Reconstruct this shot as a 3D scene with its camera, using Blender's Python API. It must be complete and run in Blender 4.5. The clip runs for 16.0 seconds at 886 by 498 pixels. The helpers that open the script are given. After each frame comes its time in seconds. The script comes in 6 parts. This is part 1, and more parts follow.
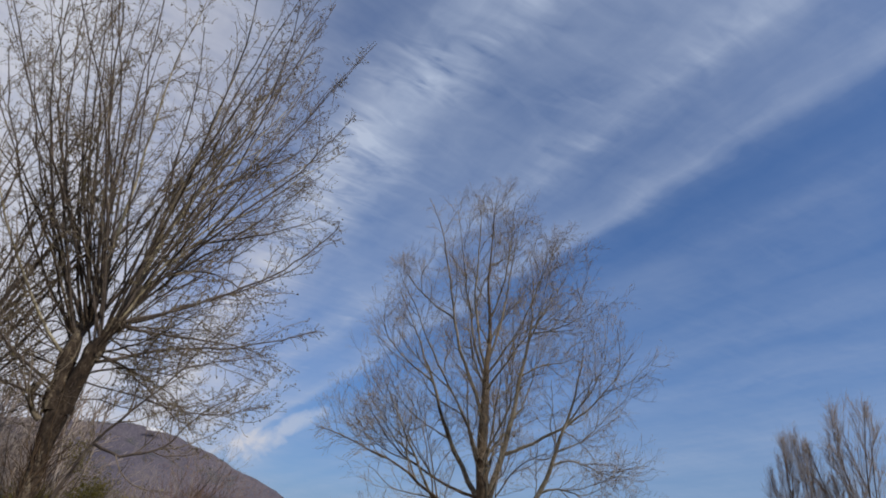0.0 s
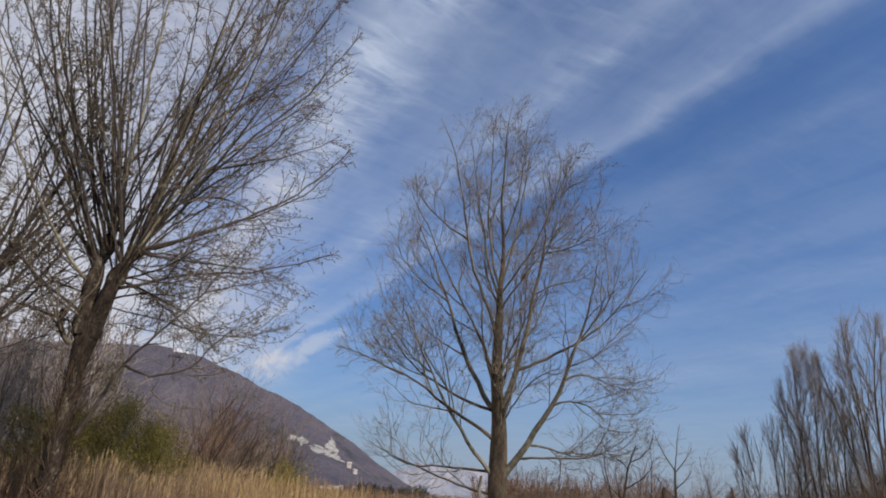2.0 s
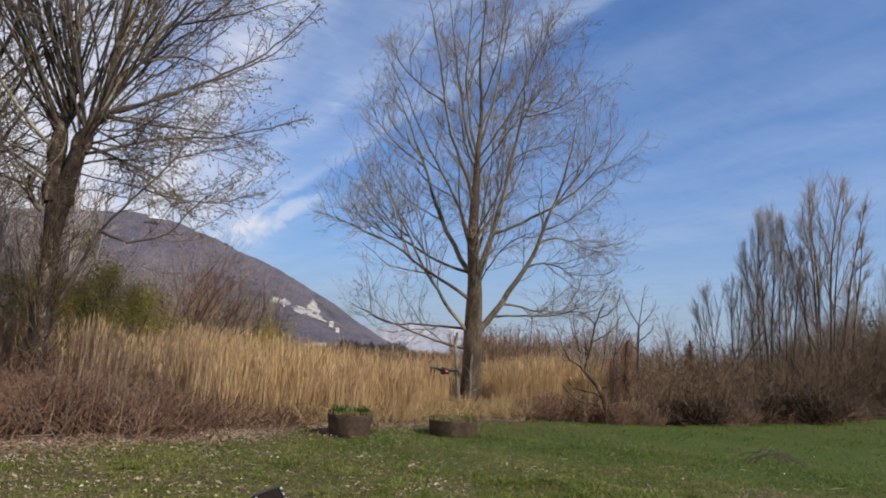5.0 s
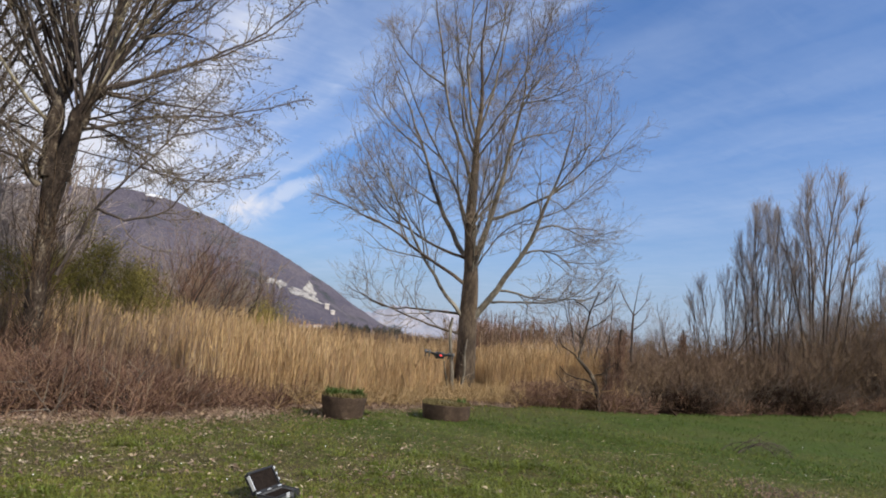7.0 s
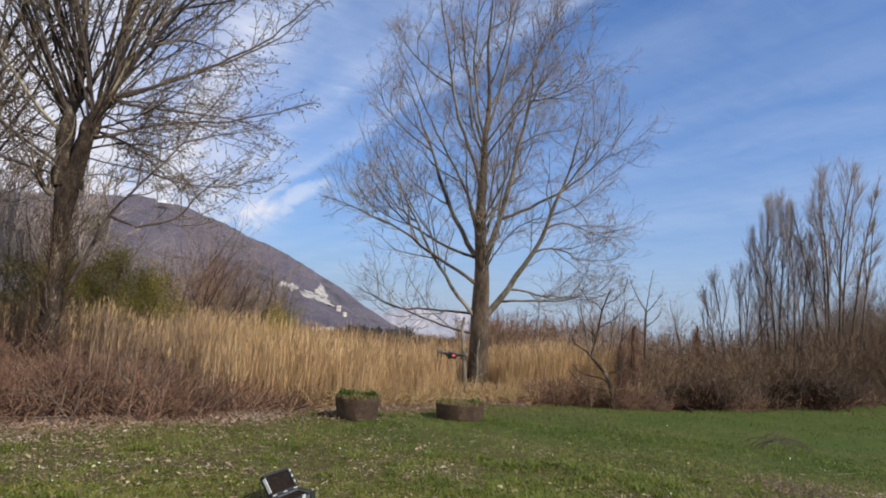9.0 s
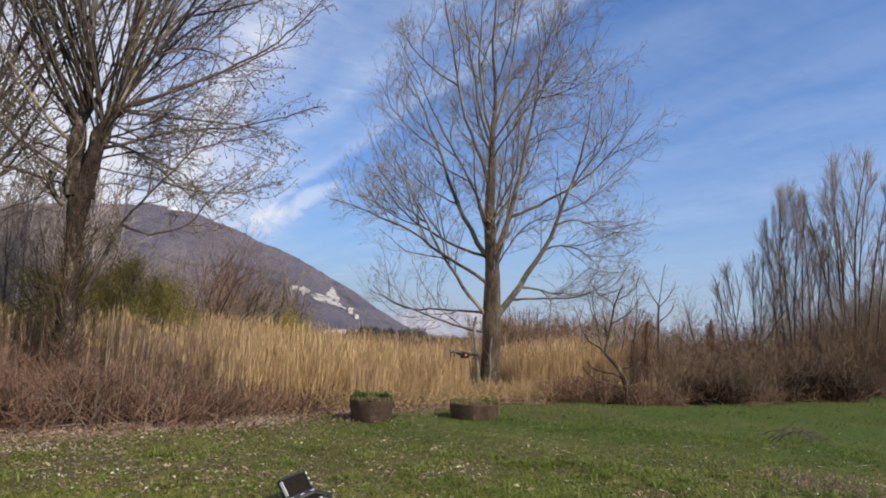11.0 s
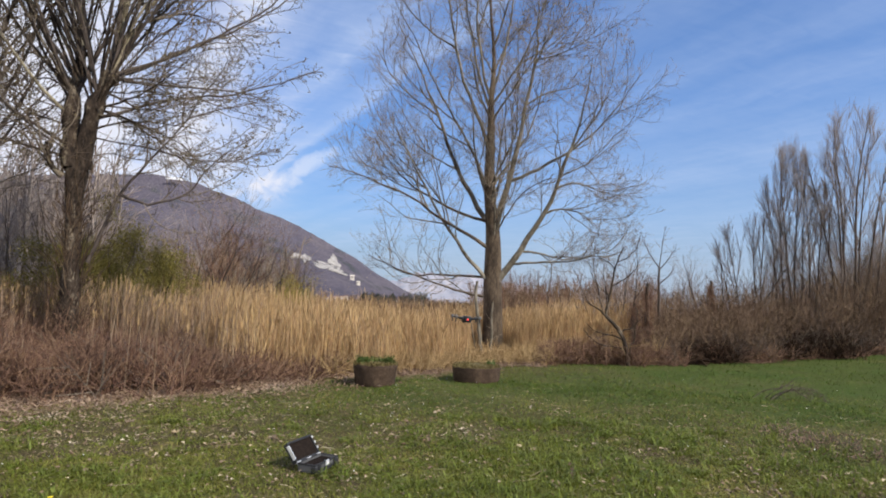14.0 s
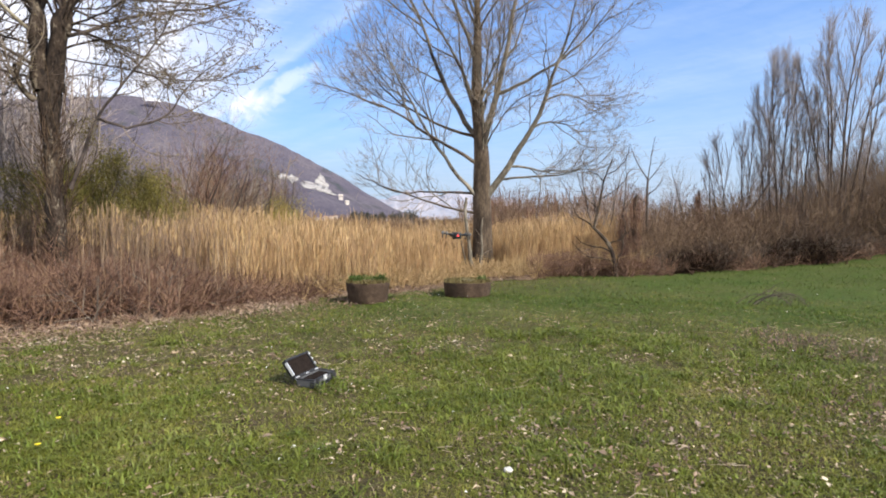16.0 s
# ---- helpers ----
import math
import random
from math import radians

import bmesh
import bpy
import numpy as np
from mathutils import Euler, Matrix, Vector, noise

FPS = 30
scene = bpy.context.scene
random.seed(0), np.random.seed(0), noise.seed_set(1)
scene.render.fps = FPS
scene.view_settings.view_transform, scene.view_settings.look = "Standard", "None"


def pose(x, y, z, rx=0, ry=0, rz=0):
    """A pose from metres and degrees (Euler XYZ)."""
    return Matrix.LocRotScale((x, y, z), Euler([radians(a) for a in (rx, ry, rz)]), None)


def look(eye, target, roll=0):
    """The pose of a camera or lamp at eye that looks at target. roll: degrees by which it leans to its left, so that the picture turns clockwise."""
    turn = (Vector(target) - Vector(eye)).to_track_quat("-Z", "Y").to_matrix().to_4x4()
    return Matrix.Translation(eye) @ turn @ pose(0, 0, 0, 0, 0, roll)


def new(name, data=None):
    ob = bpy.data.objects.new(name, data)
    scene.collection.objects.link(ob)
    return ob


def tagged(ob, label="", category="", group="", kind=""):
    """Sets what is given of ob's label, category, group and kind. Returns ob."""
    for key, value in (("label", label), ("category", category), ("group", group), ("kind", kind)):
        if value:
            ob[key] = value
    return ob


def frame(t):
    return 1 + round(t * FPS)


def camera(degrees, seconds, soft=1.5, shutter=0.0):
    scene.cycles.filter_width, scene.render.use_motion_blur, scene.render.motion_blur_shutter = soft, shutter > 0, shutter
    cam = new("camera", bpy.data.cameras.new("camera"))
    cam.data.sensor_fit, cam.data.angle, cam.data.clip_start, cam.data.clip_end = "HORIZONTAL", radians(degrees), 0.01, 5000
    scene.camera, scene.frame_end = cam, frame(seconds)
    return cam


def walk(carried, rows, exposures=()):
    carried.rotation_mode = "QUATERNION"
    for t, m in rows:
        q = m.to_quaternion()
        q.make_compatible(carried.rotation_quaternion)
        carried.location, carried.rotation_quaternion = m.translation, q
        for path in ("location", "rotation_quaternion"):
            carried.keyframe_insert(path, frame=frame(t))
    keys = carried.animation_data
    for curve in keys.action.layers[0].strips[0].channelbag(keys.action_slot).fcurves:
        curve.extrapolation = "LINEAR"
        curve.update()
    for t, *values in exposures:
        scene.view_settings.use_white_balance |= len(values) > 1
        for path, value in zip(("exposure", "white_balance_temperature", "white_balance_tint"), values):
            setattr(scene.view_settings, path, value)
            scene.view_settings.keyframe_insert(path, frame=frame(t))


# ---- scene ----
cam = camera(70.96, 16.0, soft=1.9)
EYE = 1.6
# seconds, yaw, pitch, lean to the right (degrees); the camera is held in one spot and tilted down
ROWS = [
    (0.0, 2.11, 29.03, -5.47),
    (0.5, 2.44, 27.18, -4.80),
    (1.0, 2.84, 25.59, -4.22),
    (1.5, 3.09, 23.36, -4.30),
    (2.0, 2.74, 21.73, -4.64),
    (2.5, 2.25, 20.38, -4.19),
    (3.0, 1.17, 18.82, -3.56),
    (3.5, 0.35, 15.96, -3.88),
    (4.0, 0.19, 12.95, -4.17),
    (4.5, 0.01, 10.75, -4.18),
    (5.0, -0.36, 9.54, -3.62),
    (7.5, -0.66, 8.16, -5.14),
    (8.0, -0.27, 8.28, -4.97),
    (8.5, 0.03, 8.16, -4.29),
    (9.0, 0.22, 8.11, -3.84),
    (11.5, 1.23, 8.02, -2.03),
    (12.0, 0.94, 6.74, -1.41),
    (12.5, 0.80, 6.01, -1.30),
    (13.0, 0.79, 5.44, -1.29),
    (13.5, 0.94, 5.23, -1.47),
    (14.0, 1.08, 4.87, -1.57),
    (14.5, 1.10, 4.12, -1.27),
    (15.0, 0.80, 1.19, -0.36),
    (15.5, 0.32, -1.26, 0.08),
    (16.0, 0.00, -2.75, -0.00),
]


def aim(yaw, pitch):
    a, b = radians(yaw), radians(pitch)
    return Vector((-math.sin(a) * math.cos(b), math.cos(a) * math.cos(b), math.sin(b)))


walk(cam, [(t, look((0, 0, EYE), Vector((0, 0, EYE)) + aim(yaw, pitch), -lean)) for t, yaw, pitch, lean in ROWS],
     exposures=[(0.0, -0.4), (2.5, -0.34), (4.5, -0.09), (9.0, 0.07), (14.3, 0.18), (15.2, 0.33), (16.0, 0.58)])

# ---- light: afternoon sun from behind the camera's right shoulder, blue sky with cirrus ----
SUN_DIR = Vector((0.62, -0.50, 0.60)).normalized()
sun_data = bpy.data.lights.new("sun", "SUN")
sun_data.energy, sun_data.angle, sun_data.color = 4.4, radians(0.6), (1.0, 0.92, 0.78)
sun = new("sun", sun_data)
sun.matrix_world = look(SUN_DIR * 100, (0, 0, 0))


class Nodes:
    """Short hand for building a node tree."""

    def __init__(self, tree):
        self.t = tree

    def add(self, kind, **given):
        n = self.t.nodes.new(kind)
        for k, v in given.items():
            if k == "op":
                n.operation = v
            elif k == "blend":
                n.blend_type = v
            elif k == "dtype":
                n.data_type = v
        return n

    def put(self, sock, value):
        if isinstance(value, bpy.types.NodeSocket):
            self.t.links.new(value, sock)
        elif value is not None:
            sock.default_value = value

    def math(self, op, a, b=None, clamp=False):
        n = self.add("ShaderNodeMath", op=op)
        n.use_clamp = clamp
        self.put(n.inputs[0], a)
        self.put(n.inputs[1], b)
        return n.outputs[0]

    def mix(self, f, a, b, blend="MIX"):
        n = self.add("ShaderNodeMix", dtype="RGBA", blend=blend)
        n.data_type = "RGBA"
        self.put(n.inputs[0], f)
        self.put(n.inputs[6], a)
        self.put(n.inputs[7], b)
        return n.outputs[2]

    def noise(self, vec, scale, detail=4.0, rough=0.55, distort=0.0):
        n = self.add("ShaderNodeTexNoise")
        self.put(n.inputs["Vector"], vec)
        n.inputs["Scale"].default_value, n.inputs["Detail"].default_value = scale, detail
        n.inputs["Roughness"].default_value, n.inputs["Distortion"].default_value = rough, distort
        return n.outputs["Fac"]

    def ramp(self, fac, stops, smooth=False):
        n = self.add("ShaderNodeValToRGB")
        if smooth:
            n.color_ramp.interpolation = "EASE"
        e = n.color_ramp.elements
        while len(e) < len(stops):
            e.new(0.5)
        for el, (p, c) in zip(e, stops):
            el.position = p
            el.color = c if isinstance(c, tuple) else (c, c, c, 1)
        self.put(n.inputs[0], fac)
        return n.outputs[0]

    def combine(self, x, y, z):
        n = self.add("ShaderNodeCombineXYZ")
        for s, v in zip(n.inputs, (x, y, z)):
            self.put(s, v)
        return n.outputs[0]


world = bpy.data.worlds.new("sky")
scene.world = world
world.use_nodes = True
wt = world.node_tree
wt.nodes.clear()
W = Nodes(wt)
sky = W.add("ShaderNodeTexSky")
sky.sky_type, sky.sun_disc = "NISHITA", False
sky.sun_elevation = math.asin(SUN_DIR.z)
sky.sun_rotation = math.atan2(SUN_DIR.x, SUN_DIR.y)
sky.altitude, sky.air_density, sky.dust_density, sky.ozone_density = 200, 1.0, 0.6, 2.0
coord = W.add("ShaderNodeTexCoord").outputs["Generated"]
sep = W.add("ShaderNodeSeparateXYZ")
W.put(sep.inputs[0], coord)
dx, dy, dz = sep.outputs
high = W.math("MAXIMUM", dz, 0.035)
px, py = W.math("DIVIDE", dx, high), W.math("DIVIDE", dy, high)
# the cirrus lies in long bands that run away to the forward left: u along them, v across
u = W.math("ADD", W.math("MULTIPLY", px, -0.5), W.math("MULTIPLY", py, 0.866))
v = W.math("ADD", W.math("MULTIPLY", px, 0.866), W.math("MULTIPLY", py, 0.5))
warp = W.noise(W.combine(W.math("MULTIPLY", u, 2.3), W.math("MULTIPLY", v, 2.0), 3.0), 1.0, 5.0, 0.58)
vw = W.math("ADD", v, W.math("MULTIPLY", W.math("SUBTRACT", warp, 0.5), 0.2))
across_bands = W.math("DIVIDE", W.math("ADD", vw, 2.0), 8.0, clamp=True)
band = W.ramp(across_bands,
              [(0.0, 0.95), (0.22, 0.88), (0.255, 0.6), (0.272, 0.3), (0.283, 0.3), (0.298, 0.72), (0.307, 0.7), (0.319, 0.38), (0.336, 0.36), (0.346, 0.46), (0.355, 0.54),
               (0.361, 0.38), (0.37, 0.3), (0.382, 0.36), (0.392, 0.5), (0.399, 0.16), (0.412, 0.1), (0.424, 0.15), (0.435, 0.23), (0.452, 0.2), (0.48, 0.14), (0.52, 0.25), (0.54, 0.17), (0.575, 0.28), (0.62, 0.2), (0.7, 0.33), (0.8, 0.2), (1.0, 0.28)])
fibre = W.noise(W.combine(W.math("MULTIPLY", u, 1.5), W.math("MULTIPLY", vw, 8.0), 7.0), 1.0, 7.0, 0.6, 0.35)
soft = W.noise(W.combine(W.math("MULTIPLY", u, 1.6), W.math("MULTIPLY", v, 1.9), 1.0), 1.0, 6.0, 0.58, 0.5)
ripple = W.noise(W.combine(W.math("MULTIPLY", u, 17.0), W.math("MULTIPLY", v, 6.0), 5.0), 1.0, 3.0, 0.55, 0.8)
clump = W.noise(W.combine(W.math("MULTIPLY", u, 5.0), W.math("MULTIPLY", v, 5.0), 9.0), 1.0, 4.0, 0.6, 0.3)
dens = W.math("MULTIPLY", band, W.math("ADD", 0.05, W.math("ADD", W.math("MULTIPLY", fibre, 0.7), W.math("MULTIPLY", soft, 1.15))))
rippled = W.ramp(across_bands, [(0.22, 0.4), (0.285, 0.9), (0.303, 1.9), (0.325, 0.5), (0.345, 0.7), (0.356, 0.9), (0.37, 0.3), (0.4, 0.4)])
dens = W.math("ADD", dens, W.math("MULTIPLY", W.math("MULTIPLY", W.math("SUBTRACT", ripple, 0.5), W.math("MULTIPLY", band, W.ramp(clump, [(0.35, 0.3), (0.62, 1.5)]))), rippled))
flat = W.math("DIVIDE", dx, W.math("MAXIMUM", dy, 0.05))
# thicker white cloud over the far left
dens = W.math("ADD", dens, W.math("MULTIPLY", W.ramp(W.math("ADD", flat, 1.0), [(0.3, 0.62), (0.55, 0.42), (0.68, 0.12), (0.76, 0.0)]), W.math("MULTIPLY", W.ramp(dz, [(0.22, 1.0), (0.38, 0.12)]), W.math("ADD", 0.35, W.math("MULTIPLY", soft, 1.2)))))
# two small white clouds that drift over the hill's shoulder, a round one and a long one
curl = W.noise(W.combine(W.math("MULTIPLY", flat, 26.0), W.math("MULTIPLY", dz, 34.0), 2.0), 1.0, 6.0, 0.62, 0.4)


def small_cloud(fx, fz, wide, high, tilt, top):
    c, k = math.cos(radians(tilt)), math.sin(radians(tilt))
    a, b = W.math("SUBTRACT", flat, fx), W.math("SUBTRACT", dz, fz)
    along = W.math("ADD", W.math("MULTIPLY", a, c), W.math("MULTIPLY", b, k))
    over = W.math("SUBTRACT", W.math("MULTIPLY", b, c), W.math("MULTIPLY", a, k))
    reach = W.math("ADD", W.math("POWER", W.math("DIVIDE", along, wide), 2.0), W.math("POWER", W.math("DIVIDE", over, high), 2.0))
    return W.ramp(W.math("SUBTRACT", W.math("MULTIPLY", curl, 2.0), W.math("MULTIPLY", reach, 0.6)), [(0.2, 0.0), (1.05, top)])


dens = W.math("MAXIMUM", dens, small_cloud(-0.303, 0.172, 0.05, 0.025, 12, 1.0))
dens = W.math("MAXIMUM", dens, small_cloud(-0.241, 0.208, 0.06, 0.015, 29, 0.8))
dens = W.math("MINIMUM", W.math("MAXIMUM", dens, 0.03), 1.0)
haze = W.ramp(dz, [(0.0, 0.95), (0.06, 0.84), (0.14, 0.48), (0.3, 0.12), (0.5, 0.0)])
tint = W.mix(1.0, sky.outputs[0], (0.42, 0.9, 1.46, 1), "MULTIPLY")
# the veil is whiter towards the left
lean_v = W.math("SUBTRACT", W.math("DIVIDE", W.math("ADD", vw, 2.0), 8.0), W.math("MULTIPLY", W.math("SUBTRACT", u, 1.0), 0.035))
veil = W.mix(W.ramp(lean_v, [(0.245, 1.0), (0.3, 0.0)]), (5.45, 6.4, 8.35, 1), (7.0, 7.2, 8.2, 1))
cloudy = W.mix(dens, W.mix(haze, tint, (3.0, 3.68, 4.55, 1)), veil)
bg = W.add("ShaderNodeBackground")
W.put(bg.inputs[0], cloudy)
bg.inputs[1].default_value = 0.105
wo = W.add("ShaderNodeOutputWorld")
W.put(wo.inputs[0], bg.outputs[0])


# ---- materials ----
def material(name, colours, scale=6.0, rough=0.8, bump=0.3, fine=40.0, metal=0.0, stretch=(1, 1, 1), per_object=0.0, per_island=0.0, translucent=0.0, spec=0.3, span=0.4):
    """Two scales of variation between the given colours, with fine relief."""
    m = bpy.data.materials.new(name)
    m.use_nodes = True
    N = Nodes(m.node_tree)
    b = m.node_tree.nodes["Principled BSDF"]
    tc = N.add("ShaderNodeTexCoord").outputs["Object"]
    mp = N.add("ShaderNodeMapping")
    mp.inputs["Scale"].default_value = stretch
    N.put(mp.inputs["Vector"], tc)
    big = N.noise(mp.outputs[0], scale, 5.0, 0.6)
    small = N.noise(mp.outputs[0], fine, 4.0, 0.6)
    f = N.math("ADD", N.math("MULTIPLY", big, 0.65), N.math("MULTIPLY", small, 0.35))
    n = len(colours)
    col = N.ramp(f, [(0.5 - span / 2 + span * i / max(1, n - 1), (*c, 1)) for i, c in enumerate(colours)])
    if per_object or per_island:
        if per_island:
            r = N.add("ShaderNodeNewGeometry").outputs["Random Per Island"]
        else:
            r = N.add("ShaderNodeObjectInfo").outputs["Random"]
        k = per_object or per_island
        hs = N.add("ShaderNodeHueSaturation")
        N.put(hs.inputs["Value"], N.math("ADD", 1.0 - k, N.math("MULTIPLY", r, 2 * k)))
        N.put(hs.inputs["Hue"], N.math("ADD", 0.5 - 0.03 * k, N.math("MULTIPLY", r, 0.06 * k)))
        N.put(hs.inputs["Color"], col)
        col = hs.outputs[0]
    N.put(b.inputs["Base Color"], col)
    b.inputs["Roughness"].default_value, b.inputs["Metallic"].default_value = rough, metal
    b.inputs["Specular IOR Level"].default_value = spec
    if bump:
        bp = N.add("ShaderNodeBump")
        bp.inputs["Strength"].default_value, bp.inputs["Distance"].default_value = bump, 0.02
        N.put(bp.inputs["Height"], f)
        N.put(b.inputs["Normal"], bp.outputs[0])
    if translucent:
        tr = N.add("ShaderNodeBsdfTranslucent")
        N.put(tr.inputs[0], col)
        mx = N.add("ShaderNodeMixShader")
        mx.inputs[0].default_value = translucent
        out = m.node_tree.nodes["Material Output"]
        N.put(mx.inputs[1], b.outputs[0])
        N.put(mx.inputs[2], tr.outputs[0])
        N.put(out.inputs[0], mx.outputs[0])
    return m


BARK = material("bark_grey_brown", [(0.028, 0.02, 0.014), (0.084, 0.06, 0.041), (0.17, 0.13, 0.092)], 3.0, 0.9, 1.0, 22.0, stretch=(1, 1, 0.3), span=0.22)
# lighter copy of BARK, with the sun on the limbs put into its tan
BARK_TAN_LIT = material("bark_tan_lit", [(0.055, 0.045, 0.033), (0.165, 0.142, 0.108), (0.3, 0.265, 0.21)], 3.0, 0.9, 0.8, 18.0, stretch=(1, 1, 0.4), span=0.25)
BARK_WILLOW = material("bark_willow", [(0.012, 0.008, 0.006), (0.035, 0.024, 0.017), (0.06, 0.043, 0.031), (0.2, 0.165, 0.122)], 3.6, 0.95, 1.0, 24.0, stretch=(1, 1, 0.5), span=0.22)
# cream tone carries the sunlight on some willow limbs
BARK_PALE_LIT = material("bark_cream_lit", [(0.08, 0.062, 0.042), (0.22, 0.185, 0.125), (0.46, 0.41, 0.30)], 4.0, 0.85, 0.6, 20.0, stretch=(1, 1, 0.4), span=0.25)
BARK_DARK = material("bark_dark", [(0.035, 0.027, 0.024), (0.08, 0.062, 0.053), (0.145, 0.115, 0.097)], 4.0, 0.9, 0.6, 20.0, stretch=(1, 1, 0.3))
TWIG_WILLOW = material("twig_willow", [(0.09, 0.07, 0.055), (0.24, 0.195, 0.15)], 1.2, 0.8, 0, 9.0, per_island=0.4)
TWIG = material("twig_brown", [(0.2, 0.155, 0.115), (0.35, 0.28, 0.205)], 2.0, 0.8, 0, 12.0, per_island=0.25)
TWIG_DARK = material("twig_dark", [(0.075, 0.055, 0.044), (0.17, 0.13, 0.1)], 2.0, 0.8, 0, 12.0, per_island=0.3)
TWIG_MID = material("twig_mid_brown", [(0.11, 0.083, 0.062), (0.24, 0.19, 0.145)], 2.0, 0.8, 0, 12.0, per_island=0.3)
TWIG_CLIMB = material("climber_dark", [(0.04, 0.025, 0.016), (0.115, 0.073, 0.046)], 2.0, 0.85, 0, 12.0, per_island=0.4)
TWIG_GREY = material("twig_grey", [(0.19, 0.155, 0.14), (0.37, 0.31, 0.28)], 2.0, 0.8, 0, 12.0, per_island=0.3)
TWIG_RED = material("bramble_red_brown", [(0.082, 0.044, 0.03), (0.27, 0.155, 0.102)], 1.3, 0.8, 0, 7.0, per_island=0.5)
THICKET = material("thicket_brown", [(0.075, 0.045, 0.03), (0.215, 0.142, 0.09)], 0.8, 0.85, 0, 7.0, per_island=0.5)
BUD = material("bud_leaf_olive", [(0.12, 0.092, 0.05), (0.22, 0.178, 0.1)], 3.0, 0.7, 0, 20.0, per_island=0.3, translucent=0.25)
REED = material("reed_straw", [(0.3, 0.187, 0.098), (0.49, 0.322, 0.166), (0.69, 0.495, 0.285)], 0.5, 0.75, 0, 14.0, per_island=0.4, translucent=0.2)
REED_DULL = material("reed_dull", [(0.165, 0.11, 0.075), (0.275, 0.19, 0.128), (0.4, 0.3, 0.21)], 0.5, 0.8, 0, 14.0, per_island=0.4, translucent=0.15)
REED_PLUME = material("reed_plume", [(0.33, 0.22, 0.11), (0.5, 0.35, 0.18)], 4.0, 0.9, 0, 30.0, per_island=0.25, translucent=0.2)
GRASS = material("grass_blade", [(0.085, 0.101, 0.014), (0.163, 0.174, 0.026), (0.315, 0.268, 0.082)], 0.55, 0.55, 0, 6.0, per_island=0.45, translucent=0.25)
GRASS_LUSH = material("lush_grass_blade", [(0.04, 0.07, 0.008), (0.079, 0.121, 0.014), (0.143, 0.164, 0.03)], 0.55, 0.55, 0, 6.0, per_island=0.4, translucent=0.25)
GRASS_FRESH = material("fresh_grass_blade", [(0.08, 0.105, 0.016), (0.15, 0.178, 0.028), (0.25, 0.248, 0.064)], 0.8, 0.5, 0, 7.0, per_island=0.45, translucent=0.3)
LEAF_BROWN = material("brown_leaf", [(0.15, 0.092, 0.06), (0.275, 0.185, 0.128), (0.44, 0.335, 0.255)], 1.2, 0.8, 0, 15.0, per_island=0.4, translucent=0.1)
DRY_LEAF = material("dry_leaf", [(0.2, 0.14, 0.09), (0.38, 0.29, 0.2), (0.64, 0.56, 0.45)], 1.2, 0.75, 0, 15.0, per_island=0.4, translucent=0.1)
SHRUB = material("shrub_leaf", [(0.1, 0.088, 0.022), (0.25, 0.205, 0.048)], 0.6, 0.7, 0, 5.0, per_island=0.35, translucent=0.3)
SHRUB_YELLOW = material("shrub_yellow", [(0.34, 0.27, 0.06), (0.5, 0.4, 0.1)], 0.6, 0.7, 0, 5.0, per_island=0.3, translucent=0.25)
# far evergreens: blue distance haze is put into the needle colour
SHRUB_DARK = material("hazed_needles", [(0.04, 0.045, 0.04), (0.068, 0.072, 0.062)], 0.5, 0.8, 0, 5.0, per_island=0.3)
PLANTER = material("planter_brown_stone", [(0.028, 0.017, 0.011), (0.06, 0.038, 0.025), (0.12, 0.08, 0.054)], 7.0, 0.9, 0.9, 45.0)
SOIL = material("soil_dry", [(0.07, 0.055, 0.025), (0.14, 0.11, 0.05)], 8.0, 0.95, 0.8, 40.0)
CASE_SHELL = material("case_grey_plastic", [(0.075, 0.075, 0.078), (0.13, 0.13, 0.13)], 9.0, 0.5, 0.2, 60.0)
CASE_DARK = material("case_black_plastic", [(0.018, 0.018, 0.02), (0.04, 0.04, 0.042)], 9.0, 0.55, 0.2, 60.0)
FOAM = material("foam_dark_grey", [(0.009, 0.007, 0.006), (0.03, 0.022, 0.018)], 25.0, 0.95, 0.8, 90.0, spec=0.05)
# near black: rotten wood, and the shade of the thicket's hollows
ROTTEN_SHADE = material("rotten_wood_and_shade", [(0.010, 0.007, 0.005), (0.03, 0.019, 0.013), (0.06, 0.038, 0.026)], 5.0, 1.0, 1.0, 30.0, spec=0.05)
ALU = material("aluminium_edge", [(0.7, 0.7, 0.7), (0.82, 0.82, 0.82)], 20.0, 0.4, 0.1, 80.0, metal=0.4)
DRONE = material("drone_black_plastic", [(0.014, 0.014, 0.016), (0.03, 0.03, 0.032)], 15.0, 0.42, 0.1, 80.0)
DRONE_RED = material("drone_red_shell", [(0.035, 0.012, 0.012), (0.06, 0.02, 0.02)], 15.0, 0.35, 0.1, 80.0)
DRONE_GREY = material("motor_light_grey", [(0.1, 0.1, 0.105), (0.2, 0.2, 0.2)], 15.0, 0.4, 0.1, 80.0)
STONE = material("pale_stone", [(0.45, 0.42, 0.37), (0.7, 0.67, 0.62)], 15.0, 0.85, 0.5, 60.0)
WOOD_OLD = material("weathered_wood", [(0.10, 0.075, 0.055), (0.2, 0.15, 0.11)], 4.0, 0.9, 0.6, 30.0, stretch=(1, 1, 0.3))
PETAL = material("daisy_petal", [(0.75, 0.74, 0.7), (0.85, 0.84, 0.82)], 9.0, 0.7, 0, 30.0, translucent=0.2)
PETAL_YELLOW = material("yellow_flower", [(0.7, 0.55, 0.02), (0.8, 0.65, 0.05)], 9.0, 0.7, 0, 30.0)
